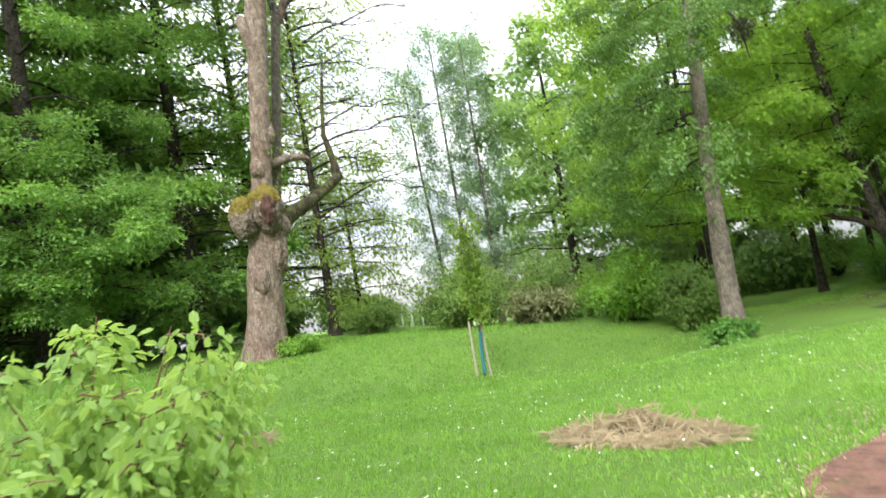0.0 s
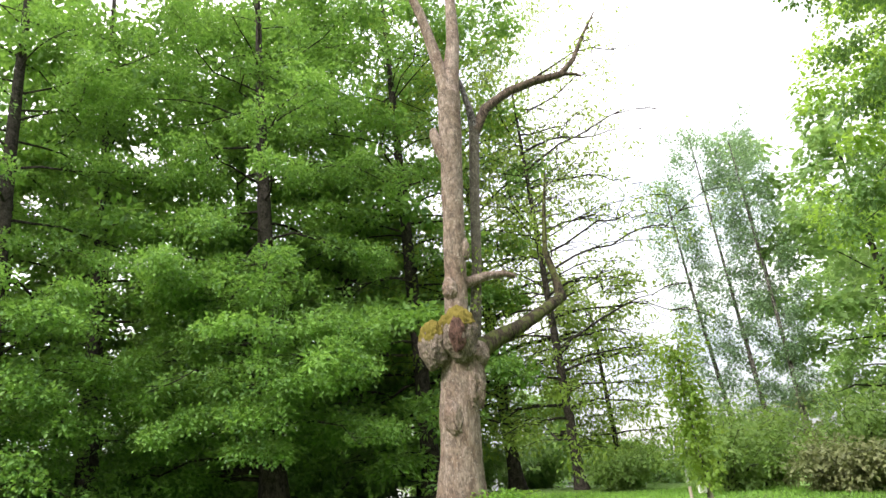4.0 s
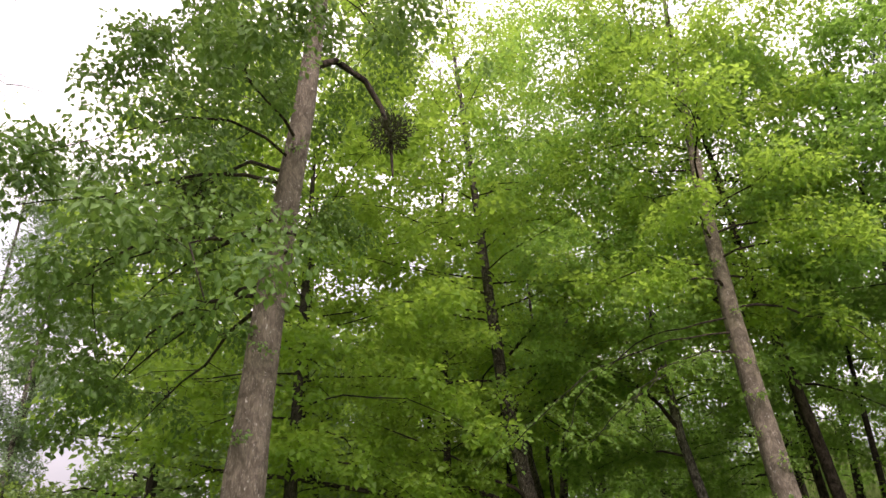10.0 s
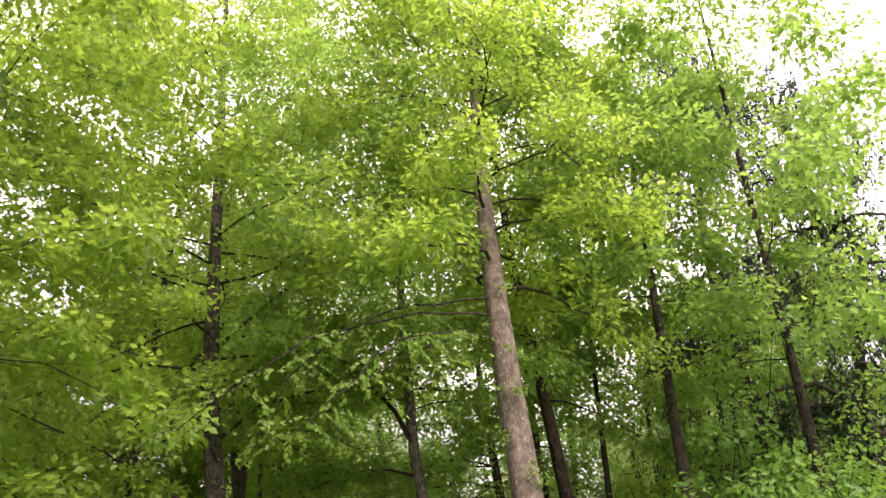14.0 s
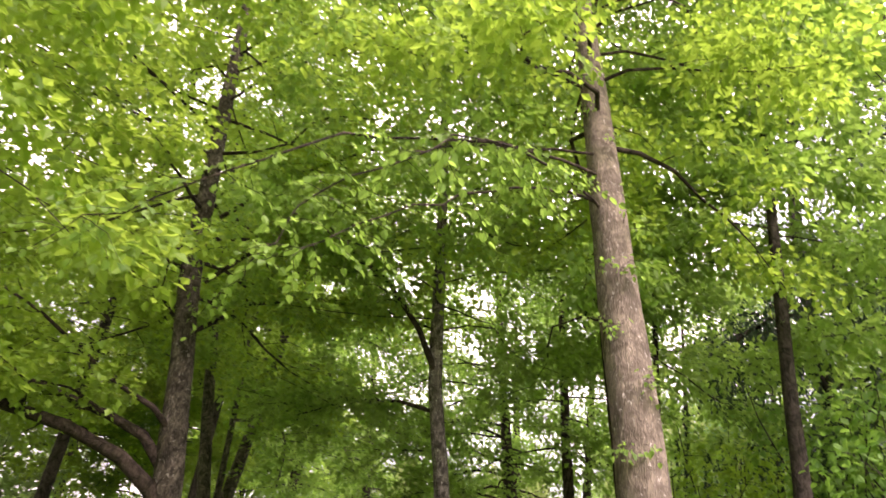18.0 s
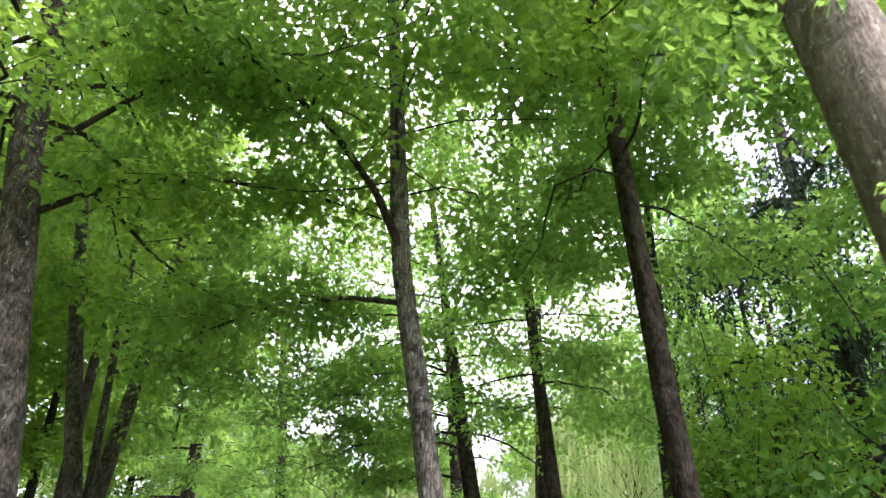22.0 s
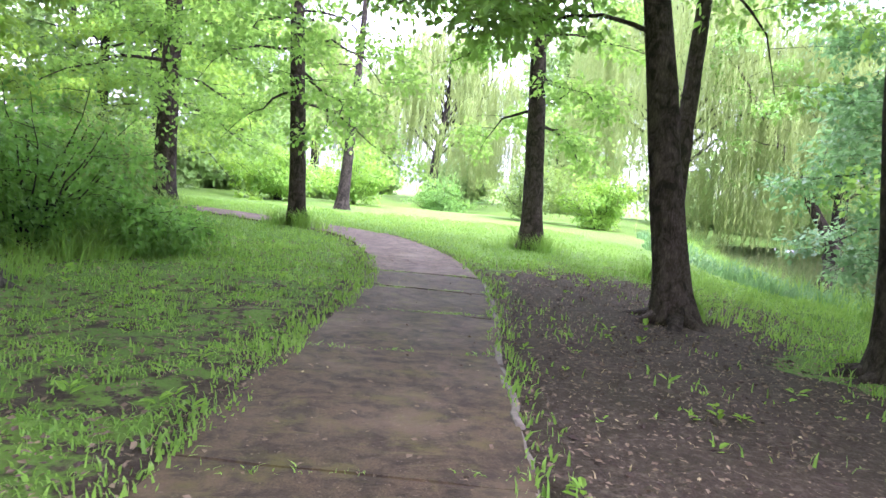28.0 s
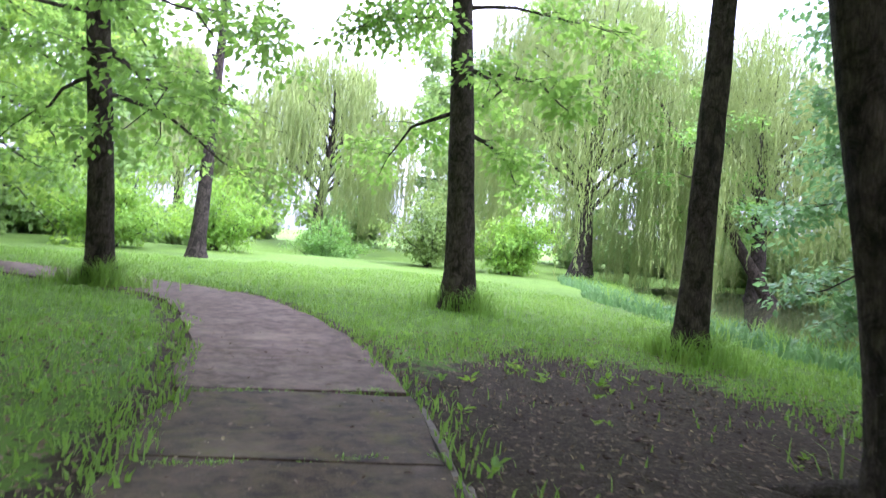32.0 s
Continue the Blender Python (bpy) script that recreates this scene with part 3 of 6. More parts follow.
# ---- ground, path, pond ----
def build_ground():
    g = Geo()
    ax = np.unique(np.r_[np.linspace(-420, -60, 14), np.arange(-60, -14, 1.0), np.arange(-14, 12, 0.3), np.arange(12, 60, 1.0), np.linspace(60, 420, 14)].round(3))
    ay = np.unique(np.r_[np.linspace(-420, -40, 14), np.arange(-40, -20, 1.0), np.arange(-20, 48, 0.3), np.arange(48, 100, 1.0), np.linspace(100, 520, 14)].round(3))
    x, y = np.meshgrid(ax, ay, indexing="ij")
    z = ground_z(x, y)
    rng = np.random.default_rng(5)
    near = (np.abs(x) < 14) & (y > -20) & (y < 48)
    gap = np.full(x.shape, 99.0)
    gap[near] = path_gap(x[near], y[near])
    z = z + near * rng.normal(0, 0.012, x.shape) - 0.05 * (gap < 1.15)
    side = path_side(x, y)
    yy, true_side = y, side
    side = side + 0.6 * np.sin(y * 0.8) * smooth(2, 4, np.abs(side)) + 0.35 * np.sin(y * 2.1 + x) * smooth(1.5, 3, np.abs(side))
    y = yy + 0.9 * np.sin(x * 0.8 + 1) + 0.5 * np.sin(x * 2.0)
    bare = smooth(6.5, 4.6, side - 0.25 * np.sin(y * 0.9)) * smooth(0.2, 1.0, side) * smooth(13, 17, y) * smooth(36.8, 33.2, y + 0.25 * side)
    left = 0.5 * smooth(-7.5, -4.0, side) * smooth(-0.6, -1.6, side) * smooth(16, 18.5, y) * smooth(32, 28, y + 0.4 * np.sin(side * 1.7))
    woods = 0.85 * smooth(6, 11, y) * smooth(18, 13, y) * smooth(-3.2, -1.6, side) * smooth(7, 3, side)
    y = yy
    k = len(ay)
    i, j = np.meshgrid(np.arange(len(ax) - 1), np.arange(len(ay) - 1), indexing="ij")
    g.add(np.stack([x, y, z], -1).reshape(-1, 3), np.stack([i * k + j, (i + 1) * k + j, (i + 1) * k + j + 1, i * k + j + 1], -1).reshape(-1, 4))
    me = g.mesh("ground")
    att = me.attributes.new("bare", "FLOAT", "POINT")
    att.data.foreach_set("value", np.clip(np.maximum(np.maximum(np.maximum(bare, left), woods) * 0.78, 0.62 * smooth(1.75, 1.15, gap) * (y > 8)), 0, 1).astype(np.float32).ravel())
    tagged(obj("ground", me, ground_m), "mown green lawn with bare trodden soil under the trees", "ground", kind="structure")


def strip(line, half, lift, thick, rng, wob):
    """A length of paving along a line, with ragged edges and real thickness."""
    n = len(line)
    way = unit(np.gradient(line, axis=0))
    side = np.column_stack([way[:, 1], -way[:, 0]])
    cols = np.linspace(-1, 1, 9)
    wl, wr = rng.normal(0, wob, n), rng.normal(0, wob, n)
    wl, wr = np.convolve(wl, [0.3, 0.4, 0.3], "same"), np.convolve(wr, [0.3, 0.4, 0.3], "same")
    off = half * cols[None] + np.where(cols < 0, wl[:, None] * -cols, wr[:, None] * cols)
    xy = line[:, None] + side[:, None] * off[..., None]
    z = ground_z(xy[..., 0], xy[..., 1]) + lift + rng.normal(0, 0.003, off.shape)
    topv = np.concatenate([xy, z[..., None]], -1)
    g = Geo()
    i, j = np.meshgrid(np.arange(n - 1), np.arange(8), indexing="ij")
    f = np.stack([i * 9 + j, i * 9 + j + 1, (i + 1) * 9 + j + 1, (i + 1) * 9 + j], -1).reshape(-1, 4)
    g.add(topv.reshape(-1, 3), f)
    rim = np.concatenate([topv[:, 0], topv[-1, 1:], topv[::-1, -1][1:], topv[0, ::-1][1:-1]])
    low = rim - [0, 0, thick]
    m = len(rim)
    a = np.arange(m)
    b = (a + 1) % m
    g.add(np.concatenate([rim, low]), np.stack([a, b, m + b, m + a], -1))
    return g.mesh("slab")


def build_path():
    rng = np.random.default_rng(11)
    e = thing("path", (0, 0, 0), "worn brown concrete slab path with mossy joints", "path", kind="structure")
    joints = [-30, -27, -24, -21, -18, -15.5, -13, -10.6, -8, -5.6, -3, -0.4, 2.1, 4.8, 7.2, 9.7, 12.2, 14.5, 16.2, 18.4, 20.6, 22.8, 25.85, 28.1, 30.1, 31.95]
    ys = PATH_LINE[:, 1]
    for a, b in zip(joints[:-1], joints[1:]):
        t = np.linspace(a + 0.007, b - 0.007, max(4, int((b - a) / 0.25)))
        line = np.column_stack([np.interp(t, CENTER_Y, CENTER_X), t])
        me = strip(line, 1.06, 0.008 + rng.uniform(-0.005, 0.005), 0.12, rng, 0.05)
        obj("slab", me, path_red if b < -2 else path_slab, e)
    k = np.argmin(np.hypot(PATH_LINE[:, 0] + 0.72, PATH_LINE[:, 1] - 31.98))
    obj("asphalt_strip", strip(PATH_LINE[k:], 1.05, 0.018, 0.12, rng, 0.05), path_far_m, e, "pinkish grey trodden path surface bending west")
    # pale kerb along the east edge, broken and half buried
    y = 15.0
    while y < 31.3:
        ln = rng.uniform(0.55, 1.15)
        t = np.linspace(y, min(y + ln - 0.03, 31.6), 5)
        x = np.interp(t, CENTER_Y, CENTER_X) + 1.1 + rng.uniform(-0.02, 0.02) + rng.normal(0, 0.008, 5)
        line = np.column_stack([x, t])
        n = 5
        g = Geo()
        z = ground_z(x, t) + 0.008 + rng.uniform(-0.02, 0.018) + rng.normal(0, 0.004, 5)
        prof = np.array([[-0.036, -0.12], [-0.036, -0.012], [-0.024, 0], [0.018, 0.0], [0.036, -0.016], [0.036, -0.12]])
        v = np.stack([np.column_stack([x + p[0] + rng.normal(0, 0.005, n), t, z + p[1]]) for p in prof], 1)
        i, j = np.meshgrid(np.arange(n - 1), np.arange(5), indexing="ij")
        g.add(v.reshape(-1, 3), np.stack([i * 6 + j, i * 6 + j + 1, (i + 1) * 6 + j + 1, (i + 1) * 6 + j], -1).reshape(-1, 4))
        g.add(v[0], np.array([[0, 1, 2, 3, 4, 5]]))
        g.add(v[-1], np.array([[5, 4, 3, 2, 1, 0]]))
        obj("kerbstone", g.mesh("kerbstone", False), stone_pale, e, "pale worn concrete kerb edge")
        y += ln


def build_pond():
    g = Geo()
    ax, ay = np.arange(-8, 52, 2.0), np.arange(22, 86, 2.0)
    x, y = np.meshgrid(ax, ay, indexing="ij")
    k = len(ay)
    i, j = np.meshgrid(np.arange(len(ax) - 1), np.arange(len(ay) - 1), indexing="ij")
    q = np.stack([i * k + j, (i + 1) * k + j, (i + 1) * k + j + 1, i * k + j + 1], -1).reshape(-1, 4)
    d = pond_edge(x, y).ravel()
    g.add(np.stack([x, y, np.full(x.shape, WATER_Z)], -1).reshape(-1, 3), q[(d[q] > -2.5).any(1)])
    tagged(obj("water", g.mesh("water"), water_m), "still olive-green pond water reflecting the trees", "water", kind="structure")


# ---- trees ----
def fitted_line(h, lean, quad, rings, straight=14.0, start=0.0):
    """A stem's middle line: lean and bow are metres at ten metres up; above `straight` it runs on straight."""
    z = np.linspace(0, h, rings)
    s = np.minimum(z, straight) / 10
    more = np.maximum(z - straight, 0) / 10
    slope = np.array(lean) + 2 * np.array(quad) * straight / 10
    xy = np.outer(s, lean) + np.outer(s * s, quad) + np.outer(more, slope * 0.45)
    return np.column_stack([xy, z])


def wood_parts(base, tubes, bark_m, thick=0.045):
    """Boughs thick enough to follow are parts; the thin wood is one."""
    g = Geo()
    some = False
    for pts, rr in tubes:
        if rr[0] >= thick:
            b = Geo()
            tube(b, pts, rr, 8, 0, None)
            obj("bough", b.mesh("bough"), bark_m, base)
        else:
            k = [0, len(pts) // 2, -1] if rr[0] < 0.02 else slice(None)
            tube(g, pts[k], rr[k], 4 if rr[0] > 0.02 else 3, 0, None, False)
            some = True
    if some:
        tagged(obj("fine_wood", g.mesh("fine_wood"), bark_m, base), kind="stuff")


def wild_tree(name, x, y, h, r, label, bark_m, leaf_m, seed, lean=(0, 0), quad=(0, 0), straight=14.0, h0=4.0, spread=4.0, limbs=24, per=22, size=0.11, rad=0.45,
              rise=(0.1, 0.9), sag=(0.35, 0.2), subs=7, top_width=0.4, flare=0.5, sides=24, rings=40, rough=0.03, rich=True, group="", one_side=None,
              broad=0.66, droop=0.25, flat=0.2, limb_r=0.34, sub_len=0.42, category="tree", top=0.2, thick=0.045, extra=None, bough_m=None, clear=(), tilt=0.28, roots=0, twig=0.0, layer=0.0, least=0.004, hollow=None):
    """A tree that stands on its own: trunk, boughs, twigs and a crown of leaf sprays."""
    rng = np.random.default_rng(seed)
    base = thing(name, (x, y, float(ground_z(x, y))), label, category, group)
    line = fitted_line(h, lean, quad, rings, straight)
    line[1:, :2] += np.cumsum(rng.normal(0, 0.006, (rings - 1, 2)), 0)
    g = Geo()
    radii = stem(g, line, r, rng, sides, top, flare, rough)
    obj("trunk", g.mesh("trunk"), bark_m, base)
    for i in range(roots):
        a, ln = i * 6.283 / roots + rng.uniform(-0.35, 0.35), r * rng.uniform(2.6, 4.6)
        q = np.linspace(0, 1, 7)
        xy = np.outer(r * 0.55 + ln * q, [math.cos(a), math.sin(a)]) + np.outer(np.sin(q * 3.0) * rng.normal(0, 0.1), [-math.sin(a), math.cos(a)])
        zz = ground_z(x + xy[:, 0], y + xy[:, 1]) - float(ground_z(x, y))
        g = Geo()
        tube(g, np.column_stack([xy, zz + 0.75 * r * (1 - q) ** 2.4 - 0.03 - 0.05 * q]), 0.42 * r * (1 - q) ** 0.7 + 0.02, 9, 0.08, rng)
        obj("root", g.mesh("root"), bark_m, base)
    tubes, ends, normals = crown_of(line, radii, rng, h0, spread, limbs, rise, sag, subs, top_width, None, one_side, limb_r, sub_len, layer, least)
    if extra is not None:
        t2, e2, n2 = extra(line, radii, rng)
        tubes, ends, normals = tubes + t2, np.concatenate([ends, e2]), np.concatenate([normals, n2])
    for c, cr in clear:
        c = np.array(c) - base.location
        far = np.linalg.norm(ends - c, axis=1) > cr
        ends, normals = ends[far], normals[far]
        tubes = [tb for tb in tubes if tb[1][0] > 0.05 or np.linalg.norm(tb[0] - c, axis=1).min() > cr]
    if hollow is not None:
        k, floor = hollow
        full = np.array([noise.noise(Vector((q[0] * k, q[1] * k, q[2] * k * 1.6 + seed))) for q in ends]) > floor
        ends, normals = ends[full], normals[full]
    wood_parts(base, [tb for tb in tubes if tb[1][0] >= twig], bough_m or bark_m, thick)
    g = Geo()
    sprays(g, rng, ends, normals, rad, per, size, broad, flat, droop, rich, tilt)
    tagged(obj("crown", g.mesh("crown", False), leaf_m, base), kind="stuff")
    return base


def bough_with_leaves(pts, r0, rng, subs=8, width=1.6, bare=0.25):
    """One great bough laid through given points, with side branches and twig ends."""
    pts = np.asarray(pts, float)
    n = len(pts)
    tubes = [(pts, np.maximum(r0 * (1 - 0.8 * np.linspace(0, 1, n)), 0.02))]
    ends, normals = [], []
    for j in range(subs):
        q = (bare + (0.99 - bare) * (j + rng.uniform(0, 0.8)) / subs) * (n - 1)
        a = min(int(q), n - 2)
        root = pts[a] + (pts[a + 1] - pts[a]) * (q - a)
        d = pts[a + 1] - pts[a]
        az = math.atan2(d[1], d[0]) + (1 if j % 2 else -1) * rng.uniform(0.4, 1.2)
        sp = limb_line(root, az, width * rng.uniform(0.6, 1.3), rng.uniform(0, 0.5), 0.25, rng, 5)
        tubes.append((sp, np.maximum(0.28 * r0 * (1 - 0.85 * np.linspace(0, 1, 5)), 0.005)))
        for w in (1, 2, 3, 4):
            ends.append(sp[w])
            normals.append(unit(np.array([0, 0, 1.0]) + rng.normal(0, 0.25, 3)))
    return tubes, np.array(ends), np.array(normals)


def burl_mesh(rng, size, squash):
    """A knobbly swelling of wood."""
    bm = bmesh.new()
    bmesh.ops.create_icosphere(bm, subdivisions=5, radius=1)
    for v in bm.verts:
        d = v.co.normalized()
        k = 1 + 0.14 * noise.noise(d * 1.7 + Vector((squash * 7, 0, 0))) + 0.1 * noise.noise(d * 4.3) + 0.07 * abs(noise.noise(d * 9)) + 0.03 * noise.noise(d * 21)
        groove = 0.12 * math.exp(-((d.y - 0.1) / 0.18) ** 2) * max(0, d.x) * max(0, 0.4 - d.z)
        v.co = d * (k - groove)
        v.co = Vector((v.co.x * size[0], v.co.y * size[1], v.co.z * size[2]))
    return bm


def build_burl_tree():
    rng = np.random.default_rng(21)
    x, y = -21.26, -6.0
    zg = float(ground_z(x, y))
    e = thing("burl_tree", (x, y, zg), "old pale-barked lime tree with a huge mossy burl", "tree")
    h = 15.7
    line = fitted_line(h, (1.67, 0.55), (-0.06, -0.02), 36, 16.0)
    z = line[:, 2]
    rad = np.interp(z, [0, 0.6, 1.6, 3.5, 4.7, 6.6, 8.5, 12, 14, 15.7], [1.06, 0.9, 0.8, 0.72, 0.66, 0.45, 0.41, 0.41, 0.44, 0.44])
    g = Geo()
    tube(g, np.concatenate([line[:1] - [0, 0, 0.5], line]), np.r_[1.2, rad], 32, 0.03, rng)
    obj("trunk", g.mesh("trunk"), bark_old, e)

    def at(zz, right, toward=0.0):
        i = np.interp(zz, z, np.arange(len(z)))
        a = min(int(i), len(z) - 2)
        p = line[a] + (line[a + 1] - line[a]) * (i - a)
        return p + np.array([toward, right, 0])
    # two swollen lobes with a moss cap
    for zz, right, toward, size, sq in ((5.85, -0.98, 0.2, (0.62, 0.5, 0.82), 0.0), (6.1, -0.08, 0.45, (0.82, 0.66, 0.95), 1.0)):
        b = part("burl", burl_mesh(rng, size, sq), burl_bark, e, "swollen grey wooden burl")
        b.location = at(zz, right, toward)
        # the moss swells over the top and thins out to a ragged edge that dives into the bark
        bm = burl_mesh(rng, size, sq)
        for v in bm.verts:
            rag = v.co.z / size[2] - 0.28 - 0.35 * noise.noise(v.co * 3.1) - 0.25 * noise.noise(v.co * 9.0)
            v.co *= 0.97 + 0.13 * min(1.0, max(0.0, rag * 3)) * (1 + 0.4 * noise.noise(v.co * 14))
        bmesh.ops.delete(bm, geom=[v for v in bm.verts if v.co.z < -0.15 * size[2]], context="VERTS")
        m = part("moss_cap", bm, moss_m, b, "yellow-green moss on top of the burl")
    bm = bmesh.new()
    bmesh.ops.create_icosphere(bm, subdivisions=3, radius=1)
    for v in bm.verts:
        v.co *= 1 + 0.3 * noise.noise(v.co * 2.2)
        v.co = Vector((v.co.x * 0.2, v.co.y * 0.3, v.co.z * 0.62))
    b = part("cleft", bm, heartwood, e, "dark reddish torn wood between the burl's lobes")
    b.location = at(6.0, -0.3, 1.18)
    # the swollen collar below the low bough, and a few small bosses
    for zz, right, toward, size in ((4.75, 0.42, 0.2, (0.55, 0.5, 1.25)), (5.45, 0.62, 0.25, (0.45, 0.5, 0.5)), (3.3, -0.35, 0.45, (0.4, 0.35, 0.7)), (9.4, 0.3, 0.15, (0.25, 0.25, 0.5)), (7.9, -0.25, 0.2, (0.3, 0.3, 0.45))):
        b = part("boss", burl_mesh(rng, size, zz), bark_old, e, "swollen wood grown into the trunk")
        b.location = at(zz, right, toward)
    # the low bough that runs back to an elbow, then climbs
    tubes = []
    root = at(5.5, 0.5, 0.1)
    elbow = np.array([-23.4, 0.2, 10.6]) - [x, y, zg]
    d = elbow - root
    low = np.array([root, root + d * 0.25 + [0, 0, 0.02], root + d * 0.5 - [0, 0, 0.12], root + d * 0.8 - [0, 0, 0.08], elbow, elbow + [-0.3, 0.05, 0.9], elbow + [-0.6, -0.1, 2.4], elbow + [-0.9, 0.3, 4.4], elbow + [-1.2, 0.9, 6.8]])
    g = Geo()
    tube(g, low, [0.42, 0.33, 0.28, 0.26, 0.27, 0.2, 0.14, 0.1, 0.04], 12, 0.06, rng)
    obj("low_bough", g.mesh("low_bough"), bark("bark_mossy", (0.03, 0.024, 0.016), (0.11, 0.085, 0.055), (0.3, 0.3, 0.24), 0.75, 0.55), e, "mossy bough bent upward at an elbow")
    # broken stub
    s0 = at(8.15, 0.35)
    g = Geo()
    tube(g, np.array([s0, s0 + [0, 0.9, 0.25], s0 + [-0.2, 1.7, 0.38], s0 + [-0.3, 2.15, 0.3]]), [0.22, 0.17, 0.14, 0.09], 10, 0.08, rng)
    obj("broken_stub", g.mesh("broken_stub"), bark_old, e, "broken dead branch stub")
    # grey side stem and the great bough that leaves it to the right
    side = np.array([at(5.2, 0.6, -0.6), at(6.6, 0.85, -0.5), at(9, 1.0, -0.5), at(12, 1.05, -0.5), at(14.6, 1.15, -0.5)])
    g = Geo()
    tube(g, side, [0.24, 0.22, 0.2, 0.2, 0.22], 12, 0.05, rng)
    obj("side_stem", g.mesh("side_stem"), bark_pale, e, "slim grey second stem")
    o = side[-1]
    great = np.array([o - [0, 0, 0.2], o + [0, 0.6, 0.9], o + [0, 1.7, 1.75], o + [0, 3.0, 2.35], o + [0, 4.3, 2.75], o + [-0.2, 5.2, 3.7], o + [-0.3, 5.9, 5.0], o + [-0.4, 6.9, 6.6]])
    g = Geo()
    tube(g, great, [0.22, 0.21, 0.19, 0.18, 0.15, 0.11, 0.08, 0.04], 10, 0.05, rng)
    obj("great_bough", g.mesh("great_bough"), bark_bough, e, "long bare bough reaching over the lawn")
    g = Geo()
    tube(g, np.array([great[4], great[4] + [0, 0.6, 0.05], great[4] + [0, 1.1, -0.02]]), [0.1, 0.07, 0.03], 8)
    obj("bough_fork", g.mesh("bough_fork"), bark_bough, e)
    g = Geo()
    tube(g, np.array([o + [0, 0, -0.1], o + [0, -0.1, 0.9], o + [0, -0.35, 2.2]]), [0.2, 0.15, 0.09], 8)
    obj("dead_leader", g.mesh("dead_leader"), bark_grey, e)
    # fork of the main trunk
    t = line[-1]
    for k, (pts, r) in enumerate(((np.array([t - [0, 0, 0.5], t + [0, -0.25, 1.2], t + [0, -0.5, 2.6], t + [0, -0.75, 3.8], t + [0, -1.0, 4.6]]), [0.36, 0.27, 0.23, 0.2, 0.17]),
                                  (np.array([t - [0, 0, 0.5], t + [0, 0.25, 1.2], t + [0, 0.5, 2.6], t + [0, 0.62, 4.5], t + [0, 0.75, 6.5], t + [0.2, 0.9, 9]]), [0.38, 0.31, 0.26, 0.22, 0.15, 0.05]))):
        g = Geo()
        tube(g, pts, r, 14, 0.04, rng)
        obj("fork_stem", g.mesh("fork_stem"), bark_old, e)
    kn = at(13.4, -0.42)
    g = Geo()
    tube(g, np.array([kn + [0, 0.3, -0.8], kn, kn + [0, -0.18, 0.6], kn + [0, -0.2, 0.85]]), [0.25, 0.24, 0.2, 0.14], 12, 0.05, rng)
    obj("sawn_stub", g.mesh("sawn_stub"), bark_old, e, "sawn-off stub with a pale end")
    # sparse foliage: bough ends and shoots
    rng2 = np.random.default_rng(5)
    tubes, ends, normals = [], [], []
    for pts, r0, n, w in ((low[6:], 0.2, 8, 1.6), (great[5:], 0.12, 8, 1.4), (np.array([t + [0, 0.62, 4.5], t + [0.3, 1.6, 6.4], t + [0.5, 2.4, 8]]), 0.1, 6, 1.6)):
        a, b, c = bough_with_leaves(pts, r0, rng2, n, w)
        tubes += a[1:]
        ends.append(b)
        normals.append(c)
    wood_parts(e, tubes, bark_grey, 0.2)
    g = Geo()
    sprays(g, rng2, np.concatenate(ends), np.concatenate(normals), 0.5, 9, 0.17, 0.5, 0.3, 0.4)
    shoots = np.array([at(zz, r, 0.4) for zz, r in ((7.6, 0.5), (7.2, 0.7), (9.1, 0.55), (8.6, 0.45))])
    sprays(g, rng2, shoots, np.tile([0.3, 0, 1.0], (len(shoots), 1)), 0.4, 16, 0.15)
    tagged(obj("crown", g.mesh("crown", False), leaf_ash, e), kind="stuff")


